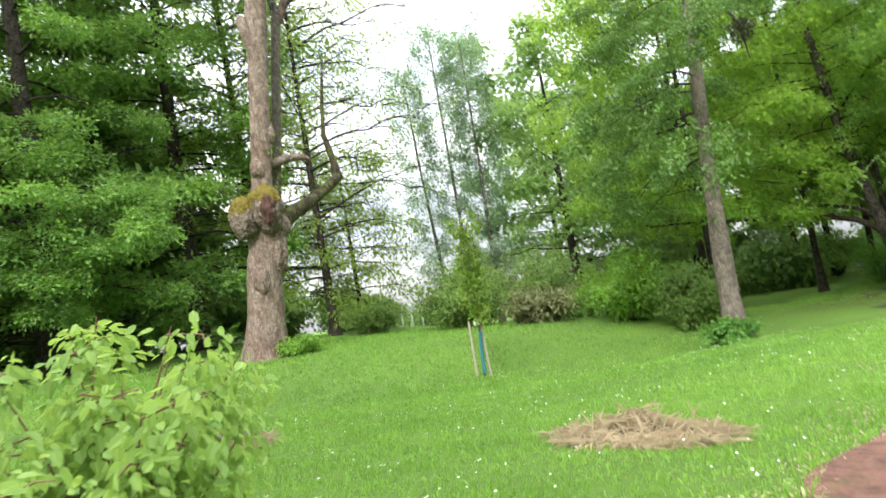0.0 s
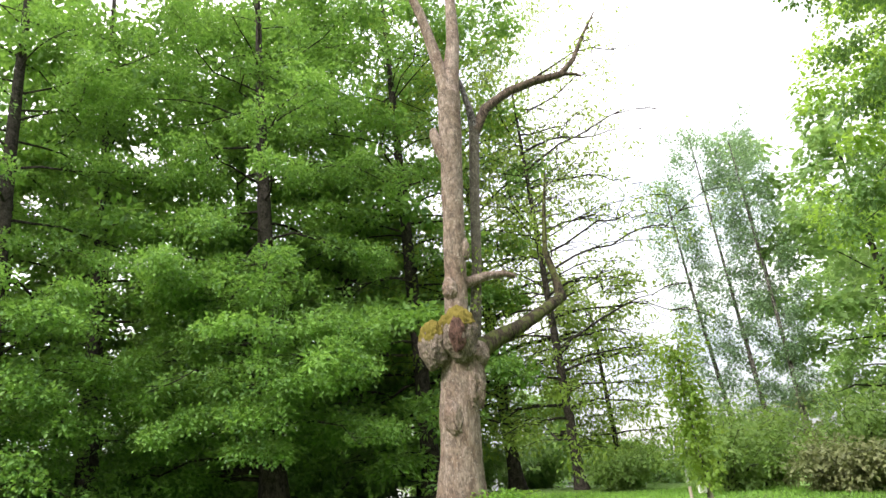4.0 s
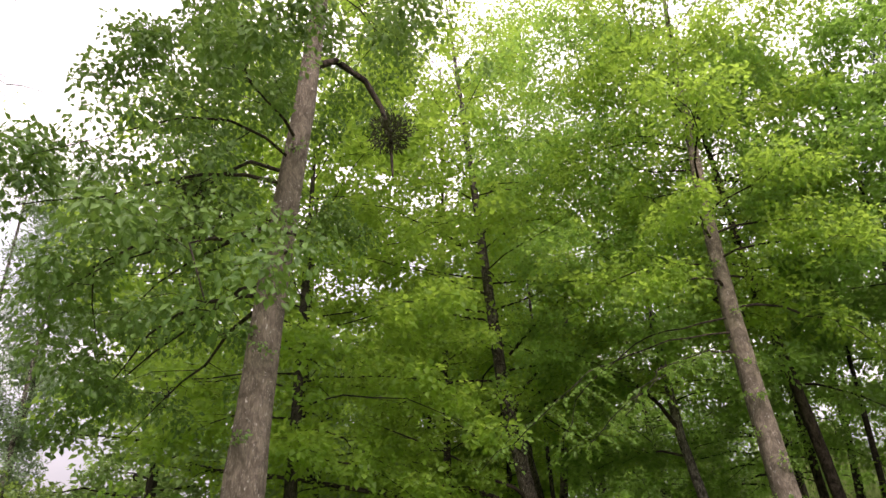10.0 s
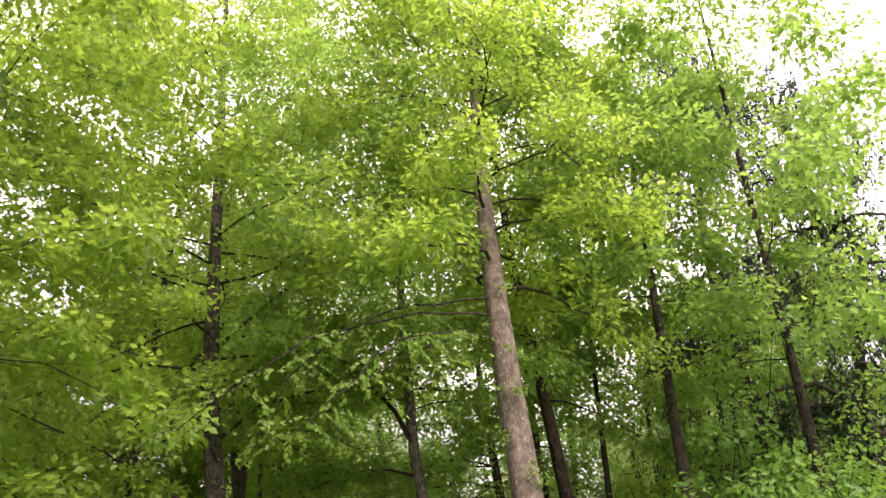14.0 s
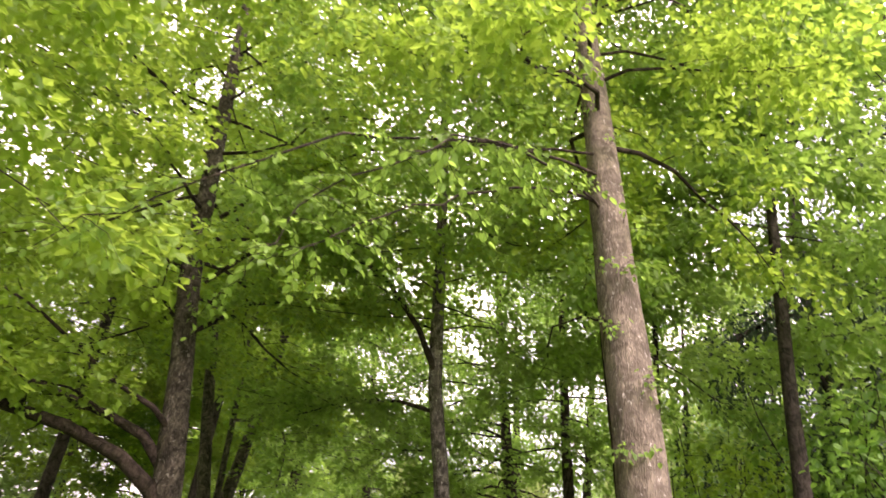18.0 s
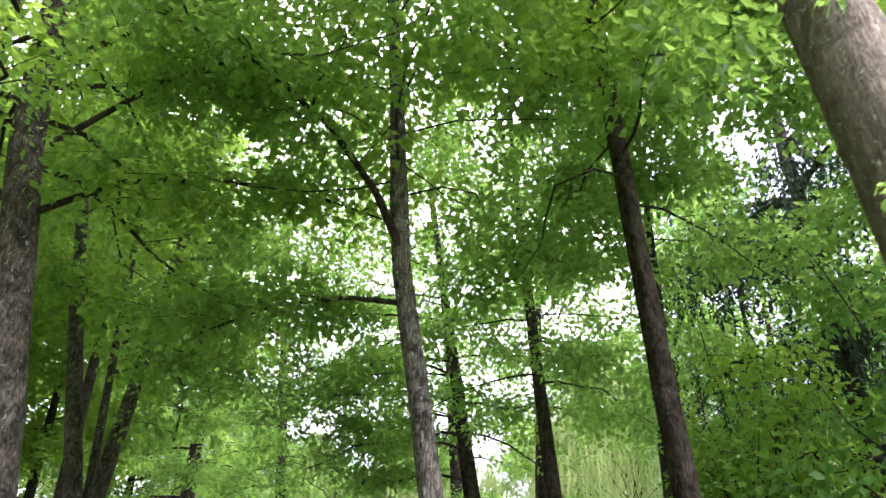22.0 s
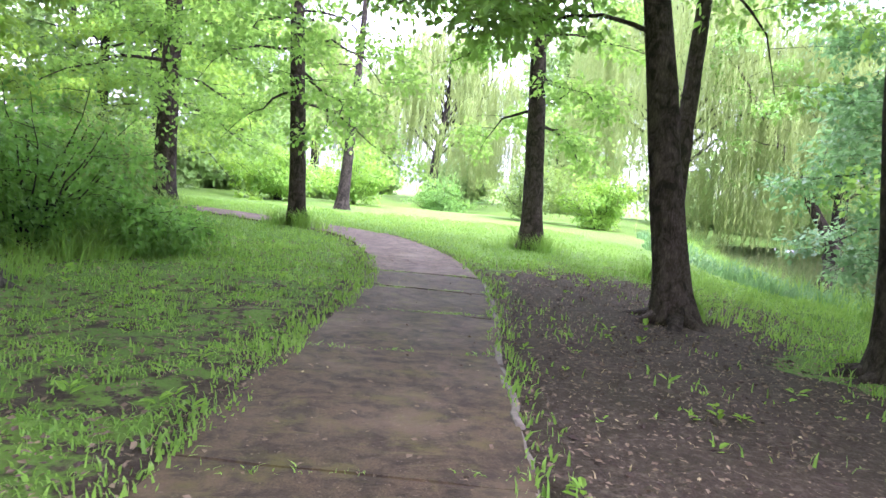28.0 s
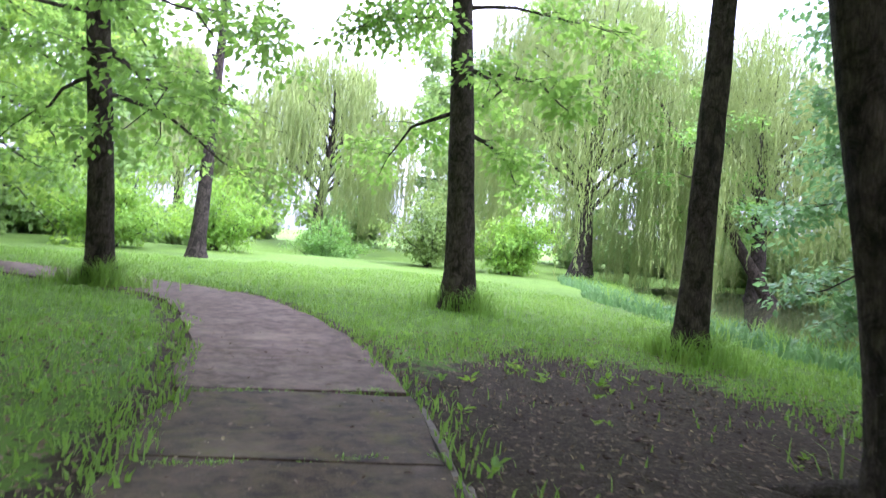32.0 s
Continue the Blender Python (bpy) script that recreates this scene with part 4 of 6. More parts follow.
def strand_tree(name, x, y, h, r, label, bark_m, leaf_m, seed, spread, strands, drop, per, leaf_len, leaf_broad=0.22, lean=(0, 0), h0=0.35, sway=0.1, floor=0.4, group="", sub=0.9):
    """A tree that hangs: arching boughs from which strands of narrow leaves fall."""
    rng = np.random.default_rng(seed)
    zg = float(ground_z(x, y))
    e = thing(name, (x, y, zg), label, "tree", group)
    line = trunk_line(h * 0.9, lean, (0, 0), rng, 14)
    g = Geo()
    radii = stem(g, line, r, rng, 16, 0.25)
    obj("trunk", g.mesh("trunk"), bark_m, e)
    tubes, tips = [], []
    for i in range(34):
        u = rng.uniform(h0, 1.0)
        s = u * 12.99
        a = int(s)
        start = line[a] + (line[a + 1] - line[a]) * (s - a)
        w = spread * (1 - 0.55 * ((u - h0) / (1 - h0)) ** 2) * rng.uniform(0.55, 1.1)
        pts = limb_line(start, i * 2.4 + rng.uniform(-0.4, 0.4), w, rng.uniform(0.35, 0.75), 0.62, rng, 8)
        tubes.append((pts, np.maximum(0.22 * r * (1.2 - u) + 0.05 - 0.045 * np.linspace(0, 1, 8), 0.012)))
        tips.append(pts[2:])
    wood_parts(e, tubes, bark_m, 0.05)
    tips = np.concatenate(tips)
    pick = tips[rng.integers(0, len(tips), strands)] + rng.normal(0, sub, (strands, 3)) * [1, 1, 0.35]
    length = np.minimum(rng.uniform(0.35, 1.0, strands) * drop, np.maximum(pick[:, 2] - floor, 0.3))
    t = np.linspace(0.02, 1, per)
    drift = rng.normal(0, sway, (strands, 1, 2)) * (t ** 1.5)[None, :, None] * length[:, None, None]
    p = np.concatenate([pick[:, None, :2] + drift + rng.normal(0, 0.03, (strands, per, 2)), (pick[:, 2, None] - length[:, None] * t[None])[..., None]], -1).reshape(-1, 3)
    way = rng.normal(0, 0.6, p.shape) + [0, 0, -1.1]
    g = Geo()
    leaves(g, p, way, unit(rng.normal(0, 1, p.shape) * [1, 1, 0.3]), leaf_len * rng.uniform(0.6, 1.3, len(p)), leaf_broad, False)
    tagged(obj("crown", g.mesh("crown", False), leaf_m, e), kind="stuff")
    return e


def shrub(name, x, y, h, w, label, leaf_m, seed, stems=14, per=26, size=0.09, rad=0.3, bark_m=None, rich=False, broad=0.6, group="", droop=0.3, low=0.15, category="shrub"):
    """A bush: several stems fanning from the ground, leafy nearly to the floor."""
    rng = np.random.default_rng(seed)
    e = thing(name, (x, y, float(ground_z(x, y))), label, category, group)
    tubes, ends, normals = [], [], []
    for i in range(stems):
        az = i * 2.4 + rng.uniform(-0.5, 0.5)
        out = w * math.sqrt(rng.uniform(0.03, 1.0))
        hh = h * (1 - 0.45 * (out / w) ** 2) * rng.uniform(0.75, 1.08)
        t = np.linspace(0, 1, 7)
        pts = np.column_stack([np.cos(az) * out * t ** 1.2, np.sin(az) * out * t ** 1.2, -0.1 + (hh + 0.1) * t ** 0.85]) + rng.normal(0, 0.02, (7, 3)) * h
        pts[0] = [np.cos(az) * 0.12, np.sin(az) * 0.12, -0.15]
        tubes.append((pts, 0.010 * h ** 0.7 * (1 - 0.85 * t) + 0.002))
        for k in range(7):
            q = (low + (1 - low) * (k + rng.uniform(0, 1)) / 7) * 5.99
            a = int(q)
            root = pts[a] + (pts[a + 1] - pts[a]) * (q - a)
            sp = limb_line(root, rng.uniform(0, 6.28), w * rng.uniform(0.2, 0.42), rng.uniform(0, 0.6), 0.3, rng, 4)
            sp[:, 2] = np.maximum(sp[:, 2], 0.12)
            tubes.append((sp, 0.006 * (1 - 0.7 * np.linspace(0, 1, 4)) + 0.002))
            for b in (1, 2, 3):
                ends.append(sp[b])
                normals.append(unit(np.r_[sp[b][:2] / max(w, 0.1) * 0.7, 1.0] + rng.normal(0, 0.3, 3)))
    wood_parts(e, tubes, bark_m or bark_far, 0.06)
    g = Geo()
    sprays(g, rng, np.array(ends), np.array(normals), rad, per, size, broad, 0.3, droop, rich)
    tagged(obj("foliage", g.mesh("foliage", False), leaf_m, e), kind="stuff")
    return e


build_ground()
build_path()
build_pond()
build_burl_tree()

def skirt(line, radii, rng):
    """The beech's low boughs: a dome of layered sprays that sweeps out over the grass."""
    k = int(np.searchsorted(line[:, 2], 9.4))
    return crown_of(line[:k], radii[:k], rng, 1.4, 8.4, 30, (0.22, 0.55), (0.4, 0.4), 12, 0.55, None, (-0.45, 1.7), 0.2, 0.36, 0.6)


# the beeches behind the burl tree
beech = dict(bark_m=bark_far, leaf_m=leaf_beech, rise=(-0.05, 0.6), sag=(0.3, 0.15), subs=9, broad=0.62, flat=0.1, droop=0.14, rich=False, limb_r=0.24, sub_len=0.36, top_width=0.85, tilt=0.46, layer=0.38, group="beeches behind the lawn")
front = dict(per=62, size=0.2, rad=0.7, hollow=(0.42, -0.16))
back = dict(per=21, size=0.47, rad=0.9)
wild_tree("beech_tree", -30.5, -12.4, 30, 0.62, "large beech with dark layered foliage sweeping to the ground", seed=31, extra=skirt, h0=11.5, spread=8.5, limbs=38, **front, **beech)
wild_tree("beech_tree", -35, -3.9, 34, 0.55, "tall dark-trunked beech behind the burl tree", seed=32, h0=2.5, spread=9.5, limbs=62, per=46, size=0.32, rad=0.9, hollow=(0.4, -0.08), **beech)
wild_tree("beech_tree", -30, -24.5, 31, 0.6, "large beech with light green layered sprays", seed=33, extra=skirt, h0=10.5, spread=9.0, limbs=36, **front, **beech)
wild_tree("beech_tree", -42, -14, 36, 0.6, "large beech deep in the shade", seed=34, h0=1.5, spread=9.5, limbs=46, **back, **beech)
wild_tree("beech_tree", -44, -29, 34, 0.6, "large beech at the wood's edge", seed=35, h0=1.5, spread=9.5, limbs=46, **back, **beech)
wild_tree("beech_tree", -38, -22, 35, 0.6, "tall beech closing the wood's shade", seed=36, h0=8.0, spread=9.5, limbs=32, **back, **beech)
def bare_boughs(line, radii, rng):
    """Thin crooked boughs, half of them leafless, that reach out over the lawn's edge."""
    tubes, ends, normals = [], [], []
    for i in range(14):
        z = 6.0 + 1.35 * i
        k = int(np.searchsorted(line[:, 2], z))
        pts = limb_line(line[min(k, len(line) - 1)], rng.uniform(0.7, 2.0), rng.uniform(6.5, 9.5), rng.uniform(0.2, 0.7), 0.2, rng, 9)
        tubes.append((pts, 0.085 - 0.065 * np.linspace(0, 1, 9)))
        for j in range(9):
            a = 2 + int(rng.integers(0, 7))
            sp = limb_line(pts[a], rng.uniform(-0.3, 2.8), rng.uniform(1.4, 3.2), rng.uniform(-0.2, 0.7), 0.3, rng, 5)
            tubes.append((sp, 0.032 - 0.02 * np.linspace(0, 1, 5)))
            if i % 2 == 0:
                ends.extend(sp[3:])
                normals.extend(np.tile([0, 0, 1.0], (2, 1)))
    return tubes, np.array(ends), np.array(normals)


wild_tree("beech_tree", -42, -7, 37, 0.6, "tall beech behind the burl tree", seed=37, h0=3.0, spread=10, limbs=56, **back, **beech)
# airy ash trees and the poplars
ash = dict(bark_m=bark_far, leaf_m=leaf_ash, sag=(0.35, 0.1), least=0.016, broad=0.42, flat=0.35, droop=0.4, rich=False, group="ash trees behind the burl tree")
wild_tree("ash_tree", -37.0, 1.6, 31, 0.42, "leaning ash with an airy yellow-green crown", seed=41, extra=bare_boughs, lean=(0, -0.3), h0=3.0, spread=7.4, limbs=64, per=16, size=0.3, rad=0.75, tilt=0.6, rise=(0.2, 0.9), top_width=0.9, **ash)
wild_tree("ash_tree", -31.5, 3.2, 24, 0.3, "slender dark-trunked ash with light green leaves", seed=42, extra=bare_boughs, lean=(0.2, -0.1), h0=2.4, spread=6.4, limbs=46, per=9, size=0.3, rad=0.7, tilt=0.6, top_width=0.8, rise=(0.1, 0.8), **ash)
wild_tree("ash_tree", -34.5, 7.2, 12, 0.2, "young ash with bright sparse leaves", seed=43, h0=1.6, spread=4.2, limbs=26, per=12, size=0.3, rad=0.65, rise=(0.1, 0.8), **ash)
for k, (px, py, ph, ln) in enumerate(((-34.0, 20.0, 24.5, (0.24, 0.1)), (-35.6, 18.8, 25.5, (0.1, -0.2)), (-37.2, 17.6, 22.0, (-0.2, -0.5)), (-35.6, 21.2, 24.0, (0.2, 0.3)))):
    wild_tree("poplar", px, py, ph, 0.2, "slim silvery-green poplar in a loose clump", bark_grey, leaf_poplar, 50 + k, lean=ln, h0=3.0, spread=2.3, limbs=44, per=14, size=0.19, rad=0.48, rise=(0.7, 1.5), sag=(0.1, 0.0), subs=6, rich=False, sides=10, rings=20, flat=0.4, droop=0.3, limb_r=0.18, top_width=0.5, group="poplar clump", thick=0.08)

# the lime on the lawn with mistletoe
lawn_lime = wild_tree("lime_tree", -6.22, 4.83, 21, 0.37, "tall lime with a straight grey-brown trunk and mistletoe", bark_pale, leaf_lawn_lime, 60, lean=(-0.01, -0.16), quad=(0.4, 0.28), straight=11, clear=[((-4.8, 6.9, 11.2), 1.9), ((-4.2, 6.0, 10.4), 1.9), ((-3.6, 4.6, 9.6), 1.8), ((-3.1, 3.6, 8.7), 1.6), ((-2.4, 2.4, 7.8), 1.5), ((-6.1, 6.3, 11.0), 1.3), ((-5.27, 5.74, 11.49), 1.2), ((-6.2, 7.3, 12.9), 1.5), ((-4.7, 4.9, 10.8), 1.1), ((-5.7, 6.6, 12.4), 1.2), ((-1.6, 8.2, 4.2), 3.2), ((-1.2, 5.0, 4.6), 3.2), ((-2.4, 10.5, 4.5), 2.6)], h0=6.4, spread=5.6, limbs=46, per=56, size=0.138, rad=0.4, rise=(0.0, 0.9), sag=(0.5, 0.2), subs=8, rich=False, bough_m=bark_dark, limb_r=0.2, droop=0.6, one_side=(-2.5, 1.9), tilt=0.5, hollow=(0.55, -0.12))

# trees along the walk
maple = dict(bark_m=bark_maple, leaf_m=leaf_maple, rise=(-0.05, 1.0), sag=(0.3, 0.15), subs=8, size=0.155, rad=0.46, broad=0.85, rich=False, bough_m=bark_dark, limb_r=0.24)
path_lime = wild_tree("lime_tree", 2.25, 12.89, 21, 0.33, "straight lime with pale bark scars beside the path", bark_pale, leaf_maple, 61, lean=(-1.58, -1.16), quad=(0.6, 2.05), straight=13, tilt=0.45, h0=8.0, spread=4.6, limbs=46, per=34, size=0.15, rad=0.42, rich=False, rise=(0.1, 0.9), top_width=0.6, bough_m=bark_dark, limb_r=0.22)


def hanging_sprays(base, bark_m, leaf_m, seed, lines):
    """Thin boughs let down over the path, with drooping twigs of large leaves."""
    rng = np.random.default_rng(seed)
    root = np.array(base.location)
    g, w = Geo(), Geo()
    for pts in lines:
        pts = np.asarray(pts, float) - root
        q = np.linspace(0, len(pts) - 1, 17)
        pts = np.column_stack([np.interp(q, np.arange(len(pts)), pts[:, k]) for k in range(3)])
        pts[1:] += np.cumsum(rng.normal(0, 0.07, (16, 3)), 0) * np.linspace(0.3, 1, 16)[:, None]
        tube(w, pts, np.linspace(0.024, 0.005, 17), 6)
        for k in range(26):
            q = rng.uniform(0.2, 0.999) * (len(pts) - 1)
            a = int(q)
            p = pts[a] + (pts[a + 1] - pts[a]) * (q - a)
            sp = limb_line(p, rng.uniform(0, 6.28), rng.uniform(0.35, 0.9), rng.uniform(-0.35, 0.1), 0.45, rng, 6)
            tube(w, sp, np.linspace(0.005, 0.0018, 6), 4, cap=False)
            m = int(rng.integers(7, 12))
            t = np.linspace(0.15, 1, m) * 4.99
            at = np.array([sp[int(v)] + (sp[int(v) + 1] - sp[int(v)]) * (v - int(v)) for v in t])
            way = np.tile(sp[-1] - sp[0], (m, 1)) + np.outer(np.where(np.arange(m) % 2, 1, -1), np.cross(sp[-1] - sp[0], [0, 0, 1.0])) * 0.9 + rng.normal(0, 0.15, (m, 3)) + [0, 0, -0.3]
            leaves(g, at, way, unit(rng.normal(0, 0.3, (m, 3)) + [0, 0, 1.0]), rng.uniform(0.07, 0.125, m), 0.85)
    tagged(obj("fine_wood", w.mesh("fine_wood"), bark_m, base), kind="stuff")
    tagged(obj("hanging_foliage", g.mesh("hanging_foliage", False), leaf_m, base, "large soft bright green leaves"), kind="stuff")


def trunk_shoots(base, line, r, leaf_m, seed, spots):
    """Tufts of leafy shoots that break from the bark; spots are heights and compass angles."""
    rng = np.random.default_rng(seed)
    for z, az in spots:
        k = min(int(np.searchsorted(line[:, 2], z)), len(line) - 1)
        way = np.array([math.cos(az), math.sin(az), 0.35])
        root = line[k] + way * r * 0.6
        g, ends = Geo(), []
        for i in range(int(rng.integers(3, 6))):
            sp = limb_line(root, az + rng.normal(0, 0.6), rng.uniform(0.22, 0.5), rng.uniform(0.1, 0.7), 0.5, rng, 4)
            tube(g, sp, np.linspace(0.006, 0.002, 4), 4, cap=False)
            ends += [sp[2], sp[3]]
        shoot = obj("shoot", g.mesh("shoot"), bark_dark, base)
        g = Geo()
        sprays(g, rng, np.array(ends), np.tile([0, 0, 1.0], (len(ends), 1)) + 0.4 * way, 0.12, 6, 0.066, 0.8, 0.3, 0.5, True, 0.4)
        tagged(obj("leaf_tuft", g.mesh("leaf_tuft", False), leaf_m, shoot), kind="stuff")


trunk_shoots(path_lime, fitted_line(21, (-1.58, -1.16), (0.6, 2.05), 60, 13), 0.27, leaf_lime, 615, ((3.4, -2.0), (4.1, -1.1), (4.9, -2.6), (5.5, -1.7), (6.2, -0.6), (6.9, -2.2), (7.6, -1.3), (8.3, -2.8), (9.2, -1.8)))
trunk_shoots(lawn_lime, fitted_line(21, (-0.01, -0.16), (0.4, 0.28), 60, 11), 0.32, leaf_lawn_lime, 616, ((4.2, -1.2), (5.4, -0.4), (6.0, -1.8), (6.6, -0.9), (7.2, -1.5), (7.9, -0.6), (8.6, -1.9), (9.3, -1.1)))
hanging_sprays(path_lime, bark_dark, leaf_lime, 611, (
    [(1.45, 13.1, 7.2), (0.6, 12.6, 6.9), (-0.6, 12.0, 6.2), (-1.6, 11.5, 5.1), (-2.1, 11.2, 4.2)],
    [(1.45, 13.1, 7.6), (0.0, 12.2, 7.4), (-1.8, 11.4, 6.6), (-3.2, 10.8, 5.3), (-3.9, 10.6, 4.5)],
    [(1.45, 13.1, 7.0), (0.8, 12.2, 7.0), (-0.1, 11.0, 6.4), (-0.7, 10.1, 5.5)],
    [(1.45, 13.1, 8.0), (-0.8, 12.8, 7.6), (-2.6, 12.4, 6.2), (-3.2, 12.2, 4.6)]))


def low_arms(line, radii, rng):
    """The maple's twin low arms that arch away to the west, and lesser boughs above them."""
    out = ([], [], [])
    for pts, r, bare in (([[-0.42, 0.03, 2.7], [-0.8, -0.2, 3.25], [-1.5, -0.4, 3.75], [-2.6, -0.7, 4.15], [-4.4, -1.6, 4.45], [-6.3, -3.2, 4.85], [-8.3, -4.9, 5.2], [-10.0, -6.2, 5.3]], 0.19, 0.45),
                         ([[-0.47, 0.05, 3.0], [-0.78, 0.0, 3.7], [-1.3, -0.1, 4.25], [-2.1, -0.2, 4.55], [-3.8, -0.3, 5.0], [-5.4, 0.1, 5.7], [-7.2, 0.8, 6.6]], 0.15, 0.45),
                         ([[-0.71, 0.08, 4.3], [-1.1, -0.5, 4.75], [-1.7, -1.1, 5.0], [-3.0, -2.2, 5.9], [-4.6, -3.4, 6.6]], 0.08, 0.4),
                         ([[-0.95, 0.15, 5.9], [-1.6, 0.6, 6.9], [-2.5, 0.9, 7.8], [-4.0, 1.2, 8.6]], 0.07, 0.4),
                         ([[-1.0, 0.1, 6.6], [-0.2, 0.9, 7.7], [1.2, 1.6, 8.3], [2.8, 2.0, 8.4], [4.2, 2.2, 8.1]], 0.06, 0.3),
                         ([[-1.1, 0.1, 7.8], [0.1, 0.1, 9.0], [1.8, 0.0, 9.7], [3.6, 0.2, 9.8]], 0.06, 0.3),
                         ([[-1.2, 0.1, 9.5], [0.3, 0.2, 11.0], [2.0, 0.2, 12.0], [4.0, 0.4, 12.4]], 0.06, 0.3)):
        a, b, c = bough_with_leaves(pts, r, rng, *((16, 2.0) if r > 0.1 else (18, 1.9) if pts[-1][0] > 0 else (8, 1.1)), bare=bare)
        for o, q in zip(out, (a, list(b), list(c))):
            o.extend(q)
    return out[0], np.array(out[1]), np.array(out[2])


wild_tree("maple_tree", -5.2, 19.4, 28, 0.33, "broad maple with twin low arms arching away", seed=62, lean=(-1.4, 0.1), quad=(-0.6, 0.2), straight=8, h0=7.2, spread=7.2, limbs=64, per=28, top_width=0.9, tilt=0.4, top=0.12, extra=low_arms, **maple)
def west_boughs(line, radii, rng):
    """Fine layered boughs that reach out level over the path."""
    out = ([], [], [])
    for z, az, ln in ((4.3, 2.9, 3.4), (4.9, 3.3, 4.6), (5.5, 2.75, 5.2), (6.0, 3.15, 5.8), (6.5, 3.5, 5.0), (7.0, 2.9, 6.0), (7.6, 3.2, 5.6), (8.3, 2.7, 5.2), (9.0, 3.3, 5.0), (9.8, 3.0, 4.6)):
        k = int(np.searchsorted(line[:, 2], z))
        pts = limb_line(line[k], az, ln, 0.2, 0.32, rng, 8)
        a, b, c = bough_with_leaves(pts, 0.045, rng, 14, 1.4, bare=0.22)
        for o, q in zip(out, (a, list(b), list(c))):
            o.extend(q)
    return out[0], np.array(out[1]), np.array(out[2])


def arching_bough(line, radii, rng):
    """A dark bough that arches up from the leaning trunk over the path."""
    a = bough_with_leaves([[-1.0, -0.4, 6.2], [-1.45, -0.7, 7.0], [-2.2, -1.1, 7.8], [-3.3, -1.5, 8.5], [-4.6, -1.9, 8.9]], 0.075, rng, 16, 1.5, 0.35)
    b = bough_with_leaves([[-0.9, -0.3, 5.4], [-1.7, 0.4, 5.7], [-2.9, 1.2, 5.8], [-4.2, 1.8, 5.4]], 0.05, rng, 14, 1.5, 0.3)
    return a[0] + b[0], np.concatenate([a[1], b[1]]), np.concatenate([a[2], b[2]])


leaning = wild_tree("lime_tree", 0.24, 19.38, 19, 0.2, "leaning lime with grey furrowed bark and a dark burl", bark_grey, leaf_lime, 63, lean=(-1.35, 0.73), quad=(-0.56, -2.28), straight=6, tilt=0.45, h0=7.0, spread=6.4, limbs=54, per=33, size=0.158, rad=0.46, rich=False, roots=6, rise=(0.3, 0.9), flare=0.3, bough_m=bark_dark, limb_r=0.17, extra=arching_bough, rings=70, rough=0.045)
knot = part("burl", burl_mesh(None, (0.08, 0.1, 0.17), 2.0), bark_fork, leaning, "dark burl on the trunk")
knot.location = (-0.53, -0.12, 3.75)
slim = dict(bark_m=bark_dark, leaf_m=leaf_lime, rich=False, rise=(-0.1, 0.9), subs=7, size=0.178, rad=0.46, per=25, tilt=0.6, limb_r=0.24)
wild_tree("lime_tree", 3.81, 19.63, 20, 0.23, "slim dark lime leaning toward the path", seed=64, lean=(-1.01, -0.52), quad=(-0.51, -0.95), straight=11, h0=6.8, spread=4.4, limbs=26, **slim)
wild_tree("lime_tree", 3.83, 25.67, 17, 0.22, "slim dark lime with spreading mossy roots", seed=65, lean=(-1.07, 0.62), quad=(0.21, -0.15), h0=6.0, spread=4.2, limbs=26, flare=0.9, roots=7, **slim)
wild_tree("lime_tree", 2.62, 28.6, 17, 0.27, "dark lime leaning over the path, flecked with lichen", seed=66, lean=(-1.31, 1.2), quad=(0.07, 0.19), h0=5.5, spread=4.6, limbs=26, roots=6, extra=west_boughs, **{**slim, "per": 20, "size": 0.16})
wild_tree("lime_tree", 5.44, 34.26, 18, 0.24, "dark upright lime beside the pond bank", seed=67, lean=(0, 0), quad=(0.18, 0), h0=7.5, spread=3.8, limbs=22, **slim)
wild_tree("lime_tree", 8.54, 30.88, 16, 0.18, "thin dark lime beside the pond bank", seed=68, h0=6.5, spread=3.4, limbs=16, **slim)
wild_tree("lime_tree", 3.69, 39.68, 17, 0.35, "dark lime in tall grass beside the path", seed=69, lean=(-0.51, 0.57), quad=(-0.12, 0.14), h0=3.8, spread=3.8, limbs=26, **slim)
wild_tree("lime_tree", -3.61, 41.21, 23, 0.27, "dark lime in a tuft of tall grass", seed=70, lean=(-0.64, -0.48), quad=(-0.2, -0.18), h0=3.8, spread=5.8, limbs=58, **slim)
wild_tree("lime_tree", -8.72, 45.78, 21, 0.42, "stout dark lime among undergrowth", seed=71, h0=3.5, spread=5.5, limbs=42, **slim)
wild_tree("dead_topped_tree", -1.99, 53.93, 15, 0.3, "slim half-dead tree with bare snags", bark_far, leaf_bright, 72, lean=(0.53, -0.05), quad=(-0.2, 0), h0=6.0, spread=2.8, limbs=12, per=3, size=0.14, rich=False)


